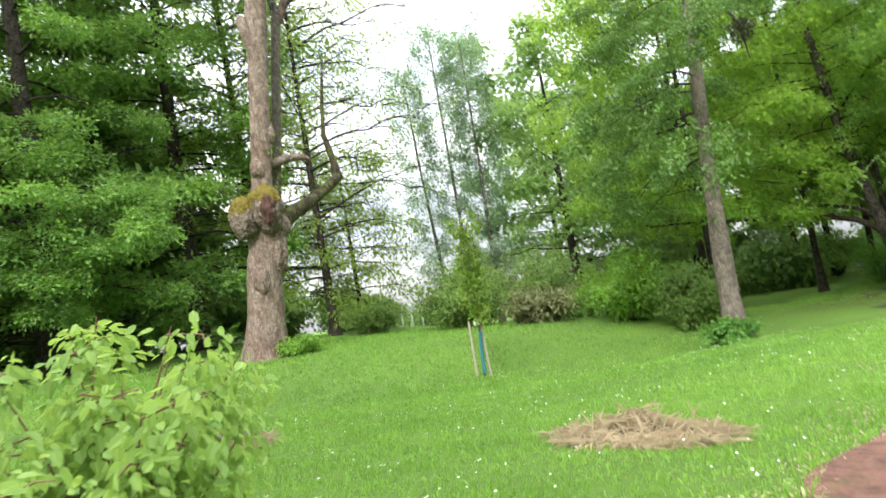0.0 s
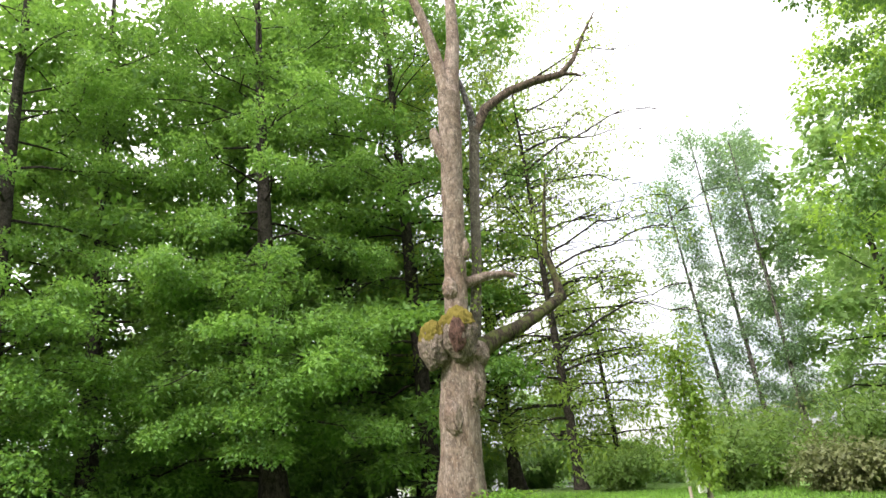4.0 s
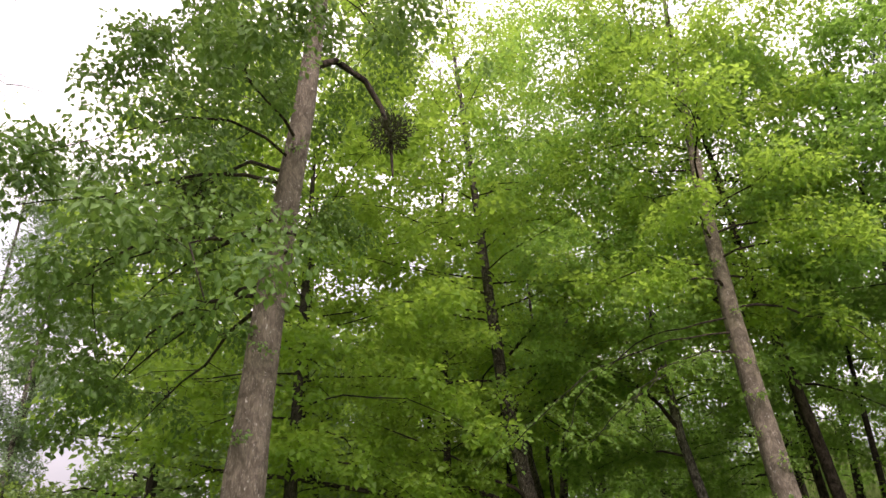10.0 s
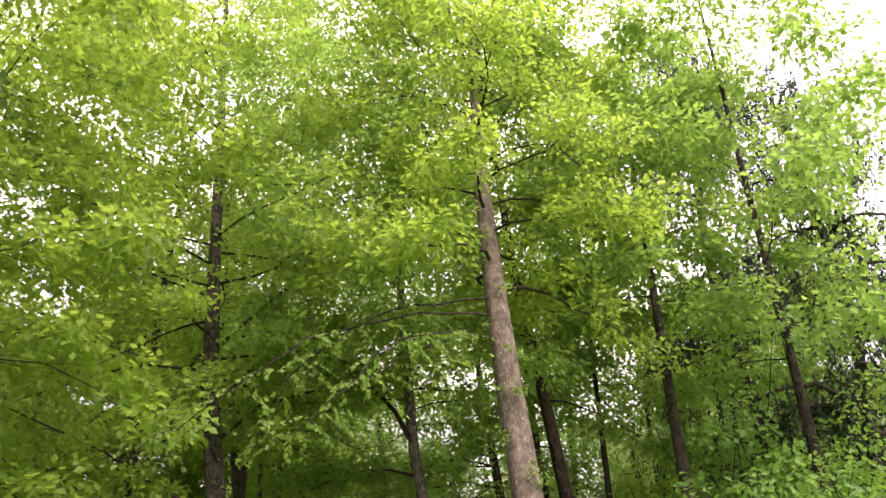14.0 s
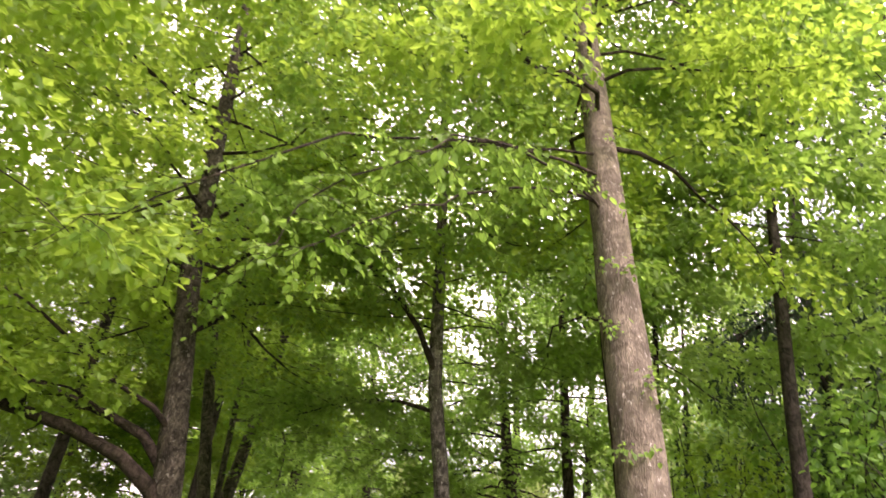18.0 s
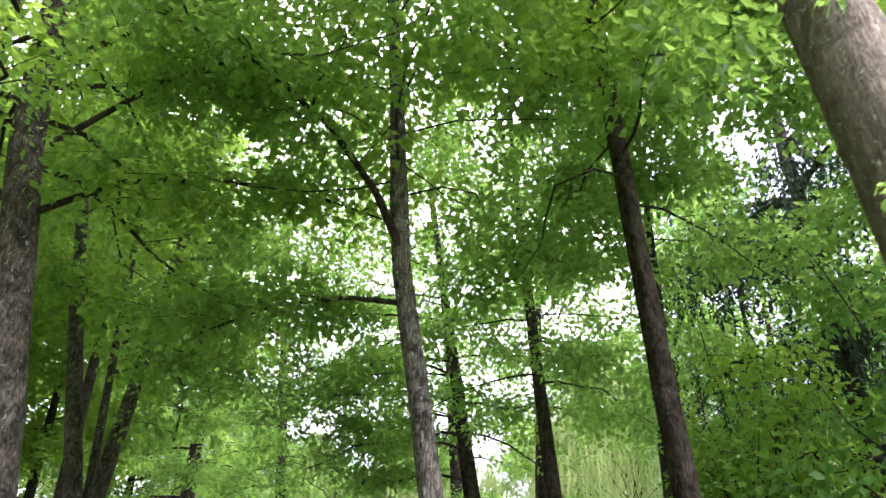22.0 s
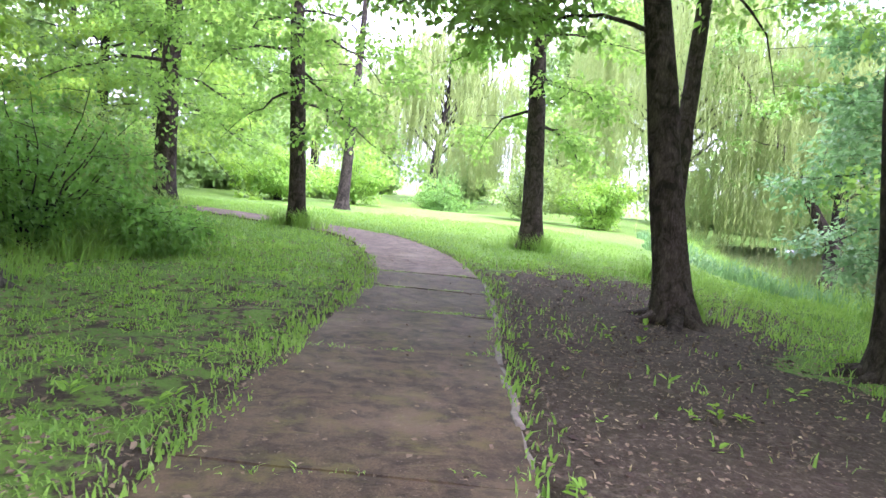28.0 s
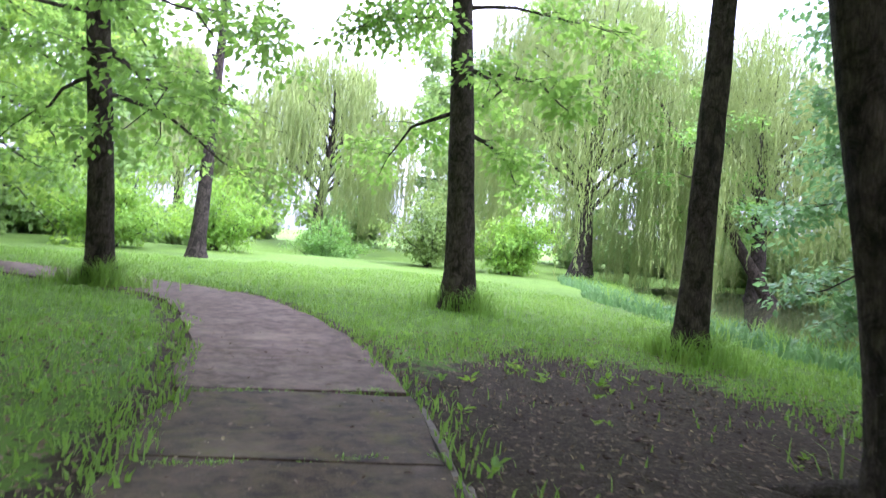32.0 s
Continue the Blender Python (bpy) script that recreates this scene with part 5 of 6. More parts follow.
def build_forked():
    rng = np.random.default_rng(75)
    x, y = -7.25, 28.08
    e = thing("forked_lime", (x, y, float(ground_z(x, y))), "lime forking low into three grey stems", "tree")
    line = fitted_line(3.3, (-0.35, -0.05), (-0.2, -0.1), 14)
    tubes, ends, normals = [], [], []
    # stems grown together below the fork leave deep grooves in the bole
    for off, lean, bow, r in (((-0.14, -0.05), (-2.4, -0.3), 0.45, 0.22), ((0.0, 0.2), (-0.75, 0.6), 0.1, 0.11), ((0.15, -0.02), (1.25, 0.1), -0.2, 0.2)):
        up = np.linspace(0.3, 17.0, 20)
        top = np.column_stack([np.outer(up / 10, lean) + np.outer((up / 10) ** 2, [bow, 0]), up]) + line[-1] + [off[0] * 1.05, off[1] * 1.05, -0.3]
        st = np.concatenate([line[:-2] + np.column_stack([np.outer(np.linspace(0.8, 1.0, 12), off), np.zeros(12)]), top])
        zz = st[:, 2]
        rr = np.interp(zz, [0, 2.8, 3.8, 20.0], [r + 0.05, r + 0.02, r, 0.05]) * (1 + 0.5 * np.exp(-zz / 0.4))
        g = Geo()
        tube(g, np.concatenate([st[:1] - [0, 0, 0.35], st]), np.r_[rr[0] * 1.1, rr], 20, 0.03, rng)
        obj("stem", g.mesh("stem"), bark_fork, e)
        a, b, c = crown_of(top, rr[-20:], rng, 8.4, 5.2, 15, (0.25, 0.9), (0.3, 0.15), 7, 0.6, None, None, 0.22)
        tubes += a
        ends.append(b)
        normals.append(c)
    for i in range(7):
        a = i * 0.9 + rng.uniform(-0.2, 0.2)
        q = np.linspace(0, 1, 6)
        g = Geo()
        tube(g, np.column_stack([np.outer(0.25 + 0.75 * q, [math.cos(a), math.sin(a)]), 0.3 * (1 - q) ** 2 - 0.06 * q]), 0.15 * (1 - q) ** 0.7 + 0.02, 8, 0.08, rng)
        obj("root", g.mesh("root"), bark_fork, e)
    # layered boughs let down toward the path
    for z0, az, ln, rise in ((6.6, -0.45, 5.4, 0.02), (7.4, -0.1, 5.8, 0.0), (7.9, -0.8, 5.4, 0.1), (8.7, -0.35, 6.2, 0.1), (8.4, -1.9, 4.0, 0.15), (8.0, 1.2, 4.5, 0.1), (9.8, -0.4, 5.0, 0.3), (10.4, -0.1, 5.6, 0.3), (10.0, -0.8, 5.2, 0.3)):
        pts = limb_line((-0.25 + 0.06 * z0 * math.cos(az) - 0.3, 0.0, z0), az, ln, rise, 0.42, rng, 8)
        a, b, c = bough_with_leaves(pts, 0.055, rng, 15, 1.5, bare=0.2)
        tubes += a
        ends.append(b)
        normals.append(c)
    wood_parts(e, tubes, bark_fork)
    g = Geo()
    sprays(g, rng, np.concatenate(ends), np.concatenate(normals), 0.45, 22, 0.16, 0.7, rich=False, tilt=0.5)
    tagged(obj("crown", g.mesh("crown", False), leaf_lime, e), kind="stuff")


build_forked()

# the wood to the west, and the understorey east of the path
wood = dict(leaf_m=leaf_maple, bark_m=bark_far, rise=(0, 0.9), subs=7, size=0.22, rad=0.55, per=30, rich=False, limbs=42, tilt=0.45, sides=12, rings=22, group="maples of the wood", broad=0.75, limb_r=0.24)
for k, (wx, wy, wh, ws, w0, wr) in enumerate(((-11.5, 13.5, 17, 6.5, 5.0, 0.26), (-13.5, 40, 17, 5.0, 6.0, 0.26), (-15.5, 19.5, 25, 7.0, 8.0, 0.24), (-18, 44, 20, 6.5, 5.0, 0.3), (-17.5, 36.5, 18, 5.5, 7.0, 0.28), (-12, 26.5, 30, 6.5, 9.0, 0.22), (-10.5, 35, 23, 5.0, 9.0, 0.26), (-12.5, 60, 22, 7, 2.2, 0.3))):
    wild_tree("maple_tree", wx, wy, wh, wr, "yellow-green maple among the wood's dark stems", seed=80 + k, h0=w0, spread=ws, **wood)
for k, (wx, wy, wh, ws, w0, wr) in enumerate(((5.6, 16.94, 17, 3.2, 9.0, 0.2), (4.9, 22.4, 16, 3.0, 8.5, 0.14), (8.4, 16.4, 19, 4.4, 6.5, 0.16), (11, 29, 12, 4.5, 3.0, 0.2), (13.5, 21, 14, 5, 3.5, 0.24))):
    wild_tree("lime_tree", wx, wy, wh, wr, "slender lime in the mixed wood east of the path", bark_far, leaf_lime, 95 + k, h0=w0, spread=ws, limbs=26, per=24, size=0.19, rad=0.5, tilt=0.6, rich=False, sides=12, rings=22, group="limes of the mixed wood", limb_r=0.24)
strand_tree("spruce", 10.3, 24.3, 27, 0.3, "dark spruce with drooping curtains of twigs", bark_far, leaf_spruce, 110, 4.4, 2100, 1.9, 24, 0.17, 0.4, h0=0.12, sway=0.06, floor=1.2)
strand_tree("spruce", 11.6, 19.4, 19, 0.24, "dark spruce with drooping curtains of twigs", bark_far, leaf_spruce, 114, 3.4, 1000, 1.6, 22, 0.17, 0.4, h0=0.12, sway=0.06, floor=1.2)
shrub("hazel", 6.6, 13.2, 5.2, 2.5, "bright broad-leaved hazel beside the path", leaf_hazel, 111, 18, 30, 0.115, 0.42, None, True, 0.75)
shrub("hazel", 7.6, 18.0, 8.2, 2.8, "tall hazel in the understorey", leaf_hazel, 112, 20, 20, 0.18, 0.45, None, False, 0.75)
shrub("hazel", 6.4, 21.6, 7.4, 2.2, "hazel in the shade of the limes", leaf_bright, 113, 18, 18, 0.17, 0.42, None, False, 0.75)

# willows and the far bank
def willow(x, y, h, r, label, seed, spread, clumps, per_clump, drop, leaf_len, cone=0.0, per=22, broad=0.24):
    """A weeping willow: boughs that arch out and umbrellas of strands that fall from their ends."""
    rng = np.random.default_rng(seed)
    e = thing("weeping_willow", (x, y, float(ground_z(x, y))), label, "tree", "weeping willows round the pond")
    line = trunk_line(h * 0.85, (0.4, 0.2), (0.2, 0), rng, 14)
    g = Geo()
    stem(g, line, r, rng, 16, 0.25)
    obj("trunk", g.mesh("trunk"), bark_far, e)
    tubes, starts = [], []
    for i in range(clumps):
        u = ((i + 0.5) / clumps) ** 0.75
        rr = spread * (1 - u ** (1.0 if cone else 2.2)) ** (0.9 if cone else 0.5) * rng.uniform(0.7, 1.08)
        az = i * 2.4 + rng.uniform(-0.4, 0.4)
        top = np.array([rr * math.cos(az), rr * math.sin(az), h * (0.36 + 0.62 * u) * rng.uniform(0.94, 1.04)])
        k = min(int(13 * min(0.97, top[2] / h * 0.8)), 12)
        mid = (line[k] + top) / 2 + [0, 0, 0.12 * rr + 0.4]
        pts = np.array([line[k], (line[k] + mid) / 2 + [0, 0, 0.2], mid, (mid + top) / 2 + [0, 0, 0.25], top])
        tubes.append((pts, np.array([0.13, 0.1, 0.075, 0.05, 0.02]) * (1.15 - 0.6 * u)))
        way = np.array([math.cos(az), math.sin(az)])
        f = rng.uniform(-0.9, 1.0, per_clump)
        lat = rng.normal(0, 0.13 * spread, per_clump)
        xy = top[:2] + np.outer(f * 0.2 * spread, way) + np.outer(lat, [-way[1], way[0]])
        starts.append(np.column_stack([xy, top[2] + 0.3 - 0.9 * f ** 2 - 0.25 * (lat / (0.13 * spread)) ** 2 + rng.normal(0, 0.2, per_clump)]))
    wood_parts(e, tubes, bark_far, 0.05)
    p0 = np.concatenate(starts)
    n = len(p0)
    length = np.minimum(rng.uniform(0.3, 1.0, n) * drop, np.maximum(p0[:, 2] - rng.uniform(0.3, 1.6, n), 0.4))
    t = np.linspace(0, 1, per)
    out = unit(p0[:, :2]) * 0.05
    drift = (rng.normal(0, 0.025, (n, 1, 2)) + out[:, None] * 0.6) * (t ** 1.4)[None, :, None] * length[:, None, None]
    p = np.concatenate([p0[:, None, :2] + drift + rng.normal(0, 0.05, (n, per, 2)), (p0[:, 2, None] - length[:, None] * t[None])[..., None]], -1).reshape(-1, 3)
    g = Geo()
    leaves(g, p, rng.normal(0, 0.22, p.shape) + [0, 0, -1.2], unit(rng.normal(0, 1, p.shape) * [1, 1, 0.3]), leaf_len * rng.uniform(0.6, 1.3, len(p)), broad, False)
    tagged(obj("crown", g.mesh("crown", False), leaf_willow, e), kind="stuff")


willow(21, 64, 20, 0.6, "great weeping willow trailing over the pond", 120, 8.5, 46, 46, 11.0, 0.36, 0.0, 38, 0.2)
willow(31, 60, 18, 0.55, "weeping willow with long yellow-green curtains", 121, 8.5, 44, 44, 9.5, 0.36, 0.0, 36, 0.2)
willow(7.5, 86, 17, 0.55, "weeping willow far across the water", 122, 7.5, 40, 40, 7.0, 0.55, 0.0, 20, 0.22)
willow(-4.5, 92, 17.5, 0.5, "tall pointed pale willow behind the bend", 123, 7.0, 44, 40, 5.0, 0.55, 1.0, 20, 0.22)
wild_tree("leaning_tree", 29, 55.5, 13, 0.42, "dark trunk leaning over the water", bark_dark, leaf_hazel, 125, lean=(-6.0, 2.5), h0=5, spread=4, limbs=16, per=14, size=0.22, rad=0.7, rich=False)
wild_tree("bank_tree", 16.8, 36.5, 19, 0.3, "bank tree with blue-green layered sprays over the water", bark_dark, leaf_bank, 126, h0=1.0, spread=6.2, limbs=60, per=34, size=0.23, rad=0.66, rise=(-0.1, 0.8), sag=(0.35, 0.15), rich=False)

# ---- shrubs, lawn furniture, small things ----
for k, (sx, sy, sh, sw, sm, lab) in enumerate((
        (-17.5, 7.0, 2.0, 2.4, leaf_brown, "brownish spring shrub at the lawn's edge"), (-21.5, 5.0, 3.6, 2.8, leaf_shrub, "dense olive shrub at the lawn's edge"),
        (-13.5, 9.0, 3.6, 2.6, leaf_bright, "bright green rounded shrub at the lawn's edge"), (-24.5, 9.0, 4.0, 3.0, leaf_shrub, "dense olive shrub at the lawn's edge"),
        (-20, 10.5, 4.4, 3.0, leaf_shrub, "dense olive shrub at the lawn's edge"), (-28, 12.5, 4.2, 3.0, leaf_brown, "brownish spring shrub at the lawn's edge"),
        (-10.0, 8.6, 2.6, 1.9, leaf_shrub, "low shrub behind the lime"), (-29, 4.5, 2.4, 2.0, leaf_shrub, "low pale shrub by the ash trees"), (-33, 14, 4, 3, leaf_shrub, "dense olive shrub below the poplars"))):
    shrub("shrub", sx, sy, sh, sw, lab, sm, 140 + k, 20, 16, 0.195, 0.45, group="shrub border")
for k, (sx, sy, sh, sw, sm, lab) in enumerate((
        (-1.3, 61.5, 4.0, 3.2, leaf_bright, "bright yellow-green rounded bush across the bend"), (-5.5, 58, 3.4, 2.8, leaf_bright, "bright green bush across the bend"),
        (9.3, 59.5, 4.2, 3.0, leaf_shrub, "pale bush on the pond bank"), (5.8, 70, 3.8, 2.6, leaf_hazel, "dark bush on the far bank"), (13.2, 57.5, 3.6, 2.6, leaf_bright, "light bush on the pond bank"),
        (-9.5, 33.5, 2.6, 2.6, leaf_hazel, "loose undergrowth below the limes"), (-8.6, 37.5, 2.2, 2.0, leaf_shrub, "undergrowth round the stout lime"),
        (-12, 52, 4, 3.4, leaf_shrub, "bush along the far path"), (-18, 45, 4.5, 3.6, leaf_shrub, "bush along the far path"))):
    shrub("bush", sx, sy, sh, sw, lab, sm, 160 + k, 20, 15, 0.195, 0.45, group="bushes past the bend")
shrub("elder", -7.6, 31.4, 2.9, 2.0, "loose dark elder beside the grass", leaf_hazel, 176, 15, 15, 0.13, 0.4, bark_dark, droop=0.5, low=0.05)
shrub("undergrowth", -5.9, 32.2, 0.95, 1.3, "low dark undergrowth beside the grass", leaf_hazel, 178, 20, 16, 0.12, 0.3, bark_dark, droop=0.5, low=0.05)
shrub("undergrowth", -7.4, 33.6, 1.3, 1.5, "low dark undergrowth below the limes", leaf_hazel, 179, 20, 14, 0.13, 0.3, bark_dark, droop=0.5, low=0.05)
shrub("elder", -9.2, 29.0, 3.4, 2.2, "loose dark elder under the forked lime", leaf_hazel, 177, 16, 15, 0.13, 0.4, bark_dark, droop=0.5, low=0.05)
shrub("raspberry_bush", 2.2, -17.4, 2.0, 0.95, "pale green broad-leaved bush at the lawn's corner", leaf_raspberry, 180, 17, 20, 0.088, 0.2, plain("red_stem", (0.17, 0.09, 0.05)), True, 0.62, droop=0.7)
shrub("sucker_shoots", -6.0, 3.9, 0.9, 1.0, "leafy shoots round the lime's foot", leaf_hazel, 181, 14, 14, 0.14, 0.22, None, False, 0.75)
shrub("sucker_shoots", -20.6, -4.8, 0.7, 1.6, "weeds round the burl tree's foot", leaf_bright, 182, 16, 14, 0.12, 0.25)


def build_sapling():
    """A young tree between two stakes, its stem in a blue-green sleeve."""
    x, y = -10.92, -3.1
    e = thing("staked_sapling", (x, y, float(ground_z(x, y))), "young tree tied between two wooden stakes", "tree")
    e.scale = (1.15, 1.15, 1.3)
    rng = np.random.default_rng(190)
    g = Geo()
    line = trunk_line(3.9, (0.1, 0.15), (0, 0), rng, 12)
    stem(g, line, 0.035, rng, 8, 0.3, 0.2, 0.0, 0.1)
    obj("trunk", g.mesh("trunk"), bark_grey, e)
    for dy, tilt in ((-0.32, -0.02), (0.26, 0.06)):
        bm = bmesh.new()
        bmesh.ops.create_cone(bm, cap_ends=True, segments=10, radius1=0.036, radius2=0.033, depth=1.7)
        bmesh.ops.bevel(bm, geom=[ed for ed in bm.edges if ed.is_boundary is False and abs(ed.verts[0].co.z - ed.verts[1].co.z) < 0.01], offset=0.008, segments=1, affect="EDGES")
        s = part("stake", bm, wood_stake, e, "weathered round wooden stake")
        s.location, s.rotation_euler = (0, dy * 0.85, 0.58), (tilt, 0, 0)
    g = Geo()
    tube(g, line[:4] + [0.03, 0, 0.05], [0.055, 0.052, 0.05, 0.05], 10, 0.02, rng)
    obj("sleeve", g.mesh("sleeve"), tube_blue, e, "blue-green plastic stem guard")
    bm = bmesh.new()
    box(bm, 0.05, -0.12, 1.3, 0.09, 0.06, 1.44, 0.008)
    part("tag", bm, white_paint, e, "white label tag")
    t, ends, nrm = crown_of(line, np.full(12, 0.03), rng, 1.4, 0.36, 14, (0.6, 1.4), (0.1, 0), 5, 0.5)
    wood_parts(e, t, bark_grey)
    g = Geo()
    sprays(g, rng, ends, nrm, 0.2, 8, 0.12, 0.6)
    tagged(obj("crown", g.mesh("crown", False), leaf_ash, e), kind="stuff")


build_sapling()


def build_heap(name, x, y, w, d, h, seed, label):
    """A heap of mown straw and twigs on bare ground."""
    rng = np.random.default_rng(seed)
    e = thing(name, (x, y, float(ground_z(x, y))), label, "heap")
    g = Geo()
    n = 40
    u = np.linspace(-1, 1, n)
    a, b = np.meshgrid(u, u, indexing="ij")
    r = np.hypot(a, b)
    hh = h * np.exp(-(r / 0.3) ** 2) + 0.05 * (1 - smooth(0.6, 1, r))
    hh = hh * (1 + 0.5 * rng.normal(0, 0.4, a.shape)) - 0.06 * smooth(0.85, 1.0, r)
    X, Y = a * w, b * d
    Z = ground_z(x + X, y + Y) - float(ground_z(x, y)) + hh
    i, j = np.meshgrid(np.arange(n - 1), np.arange(n - 1), indexing="ij")
    q = np.stack([i * n + j, (i + 1) * n + j, (i + 1) * n + j + 1, i * n + j + 1], -1).reshape(-1, 4)
    q = q[(r.ravel()[q] < 1.0).all(1)]
    g.add(np.stack([X, Y, Z], -1).reshape(-1, 3), q)
    obj("soil", g.mesh("soil"), plain("heap_soil", (0.17, 0.135, 0.075), 0.95, 0.1, 0, 14, 0.4), e, "dry brown soil")
    m = 2600
    rr, th = np.sqrt(rng.uniform(0, 1, m)) * 1.05, rng.uniform(0, 6.283, m)
    p = np.column_stack([rr * np.cos(th) * w, rr * np.sin(th) * d])
    z = ground_z(x + p[:, 0], y + p[:, 1]) - float(ground_z(x, y)) + h * np.exp(-(rr / 0.3) ** 2) + rng.uniform(0.01, 0.08, m)
    g = Geo()
    leaves(g, np.column_stack([p, z]), np.column_stack([rng.normal(0, 1, (m, 2)), rng.normal(0, 0.25, m)]), np.tile([0, 0, 1.0], (m, 1)), rng.uniform(0.1, 0.35, m), 0.06, False)
    tagged(obj("straw", g.mesh("straw", False), straw_m, e, "loose pale mown straw"), kind="stuff")


build_heap("straw_heap", 1.25, -11.45, 1.15, 0.75, 0.26, 201, "flattened heap of dry straw on the lawn")
build_heap("brush_heap", -6.2, -13.9, 1.4, 0.9, 0.32, 202, "heap of dry cuttings and broken wood")
for k, (lx, ly, ln, az) in enumerate(((-6.0, -13.7, 0.7, 0.4), (-5.6, -14.1, 0.5, 1.2))):
    rng = np.random.default_rng(210 + k)
    g = Geo()
    tube(g, np.array([[0, 0, 0.07], [ln * 0.5, 0.03, 0.09], [ln, 0, 0.08]]), [0.07, 0.075, 0.06], 10, 0.08, rng)
    o = tagged(obj("branch_log", g.mesh("branch_log"), bark_grey), "short broken branch lying on the grass", "log")
    o.location, o.rotation_euler = (lx, ly, float(ground_z(lx, ly)) + (0.14 if k < 2 else -0.02)), (0, 0, az)


def build_mistletoe(p, r, seed, zlift=0.0):
    rng = np.random.default_rng(seed)
    n = 850
    d = unit(rng.normal(0, 1, (n, 3)))
    lump = np.array([1 + 0.45 * noise.noise(Vector(q) * 2.2) for q in d])[:, None]
    at = d * lump * (r * rng.uniform(0.2, 1.0, (n, 1)) ** 0.6) * [1, 1, 1.15]
    g = Geo()
    leaves(g, at, d + rng.normal(0, 0.5, d.shape), unit(rng.normal(0, 1, d.shape)), rng.uniform(0.08, 0.16, n), 0.3, False)
    o = tagged(obj("mistletoe", g.mesh("mistletoe", False), leaf_mistletoe), "dark round mistletoe ball hanging on a branch", "mistletoe", "mistletoe in the lime")
    o.location = p
    g = Geo()
    for k in range(26):
        t = np.linspace(0, 1, 4)[:, None]
        tube(g, unit(rng.normal(0, 1, 3))[None] * t * r * 0.95 + rng.normal(0, 0.02, (4, 3)), [0.012, 0.01, 0.008, 0.004], 4)
    tagged(obj("stems", g.mesh("stems"), bark_dark, o), kind="stuff")


build_mistletoe((-4.8, 6.9, 11.3), 0.42, 220)
build_mistletoe((-7.9, 4.6, 9.4), 0.36, 221)


def build_mistletoe_bough():
    rng = np.random.default_rng(225)
    g = Geo()
    tube(g, np.array([[-6.0, 5.3, 12.3], [-5.6, 5.8, 12.75], [-5.2, 6.4, 12.5], [-4.95, 6.75, 11.9], [-4.8, 6.9, 11.2], [-4.75, 6.95, 10.2]]), [0.1, 0.08, 0.07, 0.06, 0.05, 0.02], 8, 0.03, rng)
    tagged(obj("hanging_bough", g.mesh("hanging_bough"), bark_dark), "thin curved bough that carries the mistletoe", "bough")


build_mistletoe_bough()


def build_gazebo():
    """A small white garden pavilion far off between the trunks."""
    x, y = 6.46 - 78 * 0.362, -18.2 + 78 * 0.932
    z = float(ground_z(x, y))
    e = thing("garden_pavilion", (x, y, z), "small white open garden pavilion with a pitched roof", "pavilion")
    e.scale = (1.3, 1.3, 1.3)
    for k in range(6):
        a = k * math.pi / 3
        bm = bmesh.new()
        box(bm, -0.06, -0.06, 0, 0.06, 0.06, 2.2, 0.01)
        p = part("post", bm, white_paint, e)
        p.location = (1.5 * math.cos(a), 1.5 * math.sin(a), 0)
        bm = bmesh.new()
        box(bm, -0.7, -0.03, 0.75, 0.7, 0.03, 0.83)
        for q in range(7):
            box(bm, -0.62 + q * 0.2, -0.015, 0.1, -0.58 + q * 0.2, 0.015, 0.76)
        p = part("railing", bm, white_paint, e)
        m = a + math.pi / 6
        p.location, p.rotation_euler = (1.3 * math.cos(m), 1.3 * math.sin(m), 0), (0, 0, m + math.pi / 2)
    bm = bmesh.new()
    bmesh.ops.create_cone(bm, cap_ends=True, segments=6, radius1=1.95, radius2=0.1, depth=1.0, matrix=Matrix.Translation((0, 0, 2.7)))
    part("roof", bm, white_paint, e)


build_gazebo()


def build_far_pergola():
    """A long white rail-like structure beyond the lawn."""
    d = 62
    x, y = 6.46 - d * 0.82, -18.2 + d * 0.575
    z = float(ground_z(x, y))
    e = thing("white_pergola", (x, y, z), "long low white pergola beyond the shrubs", "pergola")
    for k in range(5):
        bm = bmesh.new()
        box(bm, -0.07, -0.07, -0.3, 0.07, 0.07, 2.3, 0.01)
        p = part("post", bm, white_paint, e)
        p.location = (k * 0.45, k * 0.8, 0)
    bm = bmesh.new()
    box(bm, -0.08, -0.3, 2.3, 0.08, 4.2, 2.45, 0.01)
    p = part("beam", bm, white_paint, e)
    p.rotation_euler = (0, 0, -math.atan2(0.45, 0.8))


build_far_pergola()

# far woods: a few trees built once and set out round the place
far_base = []
for k, (fh, fs, f0) in enumerate(((19, 6.5, 1.5), (23, 7.0, 2.0), (16, 6.0, 1.2))):
    far_base.append(wild_tree("far_tree", -75 - 12 * k, -20 + 25 * k, fh, 0.4, "distant broadleaved tree of the park's woods", bark_far, leaf_far, 300 + k, h0=f0, spread=fs, limbs=36, per=20, size=0.5, rad=1.1, twig=0.045, subs=6, rich=False, sides=8, rings=12, group="distant woods", thick=0.5))
rng = np.random.default_rng(310)
spots = [(-50, -12), (-49, -24), (-47, -2), (-52, -36), (-40, -34), (-56, -20), (-52, -5), (-46, 42), (-36, 48), (-28, 40), (-26, 54), (-40, 62), (-16, 62), (-22, 74), (-10, 76), (-14, 94),
         (2, 102), (14, 100), (22, 92), (32, 84), (42, 76), (48, 64), (50, 50), (46, 38), (40, 28), (30, 22), (26, 12), (10, -36), (-24, -40), (30, 104), (-30, 96), (-34, 30)]
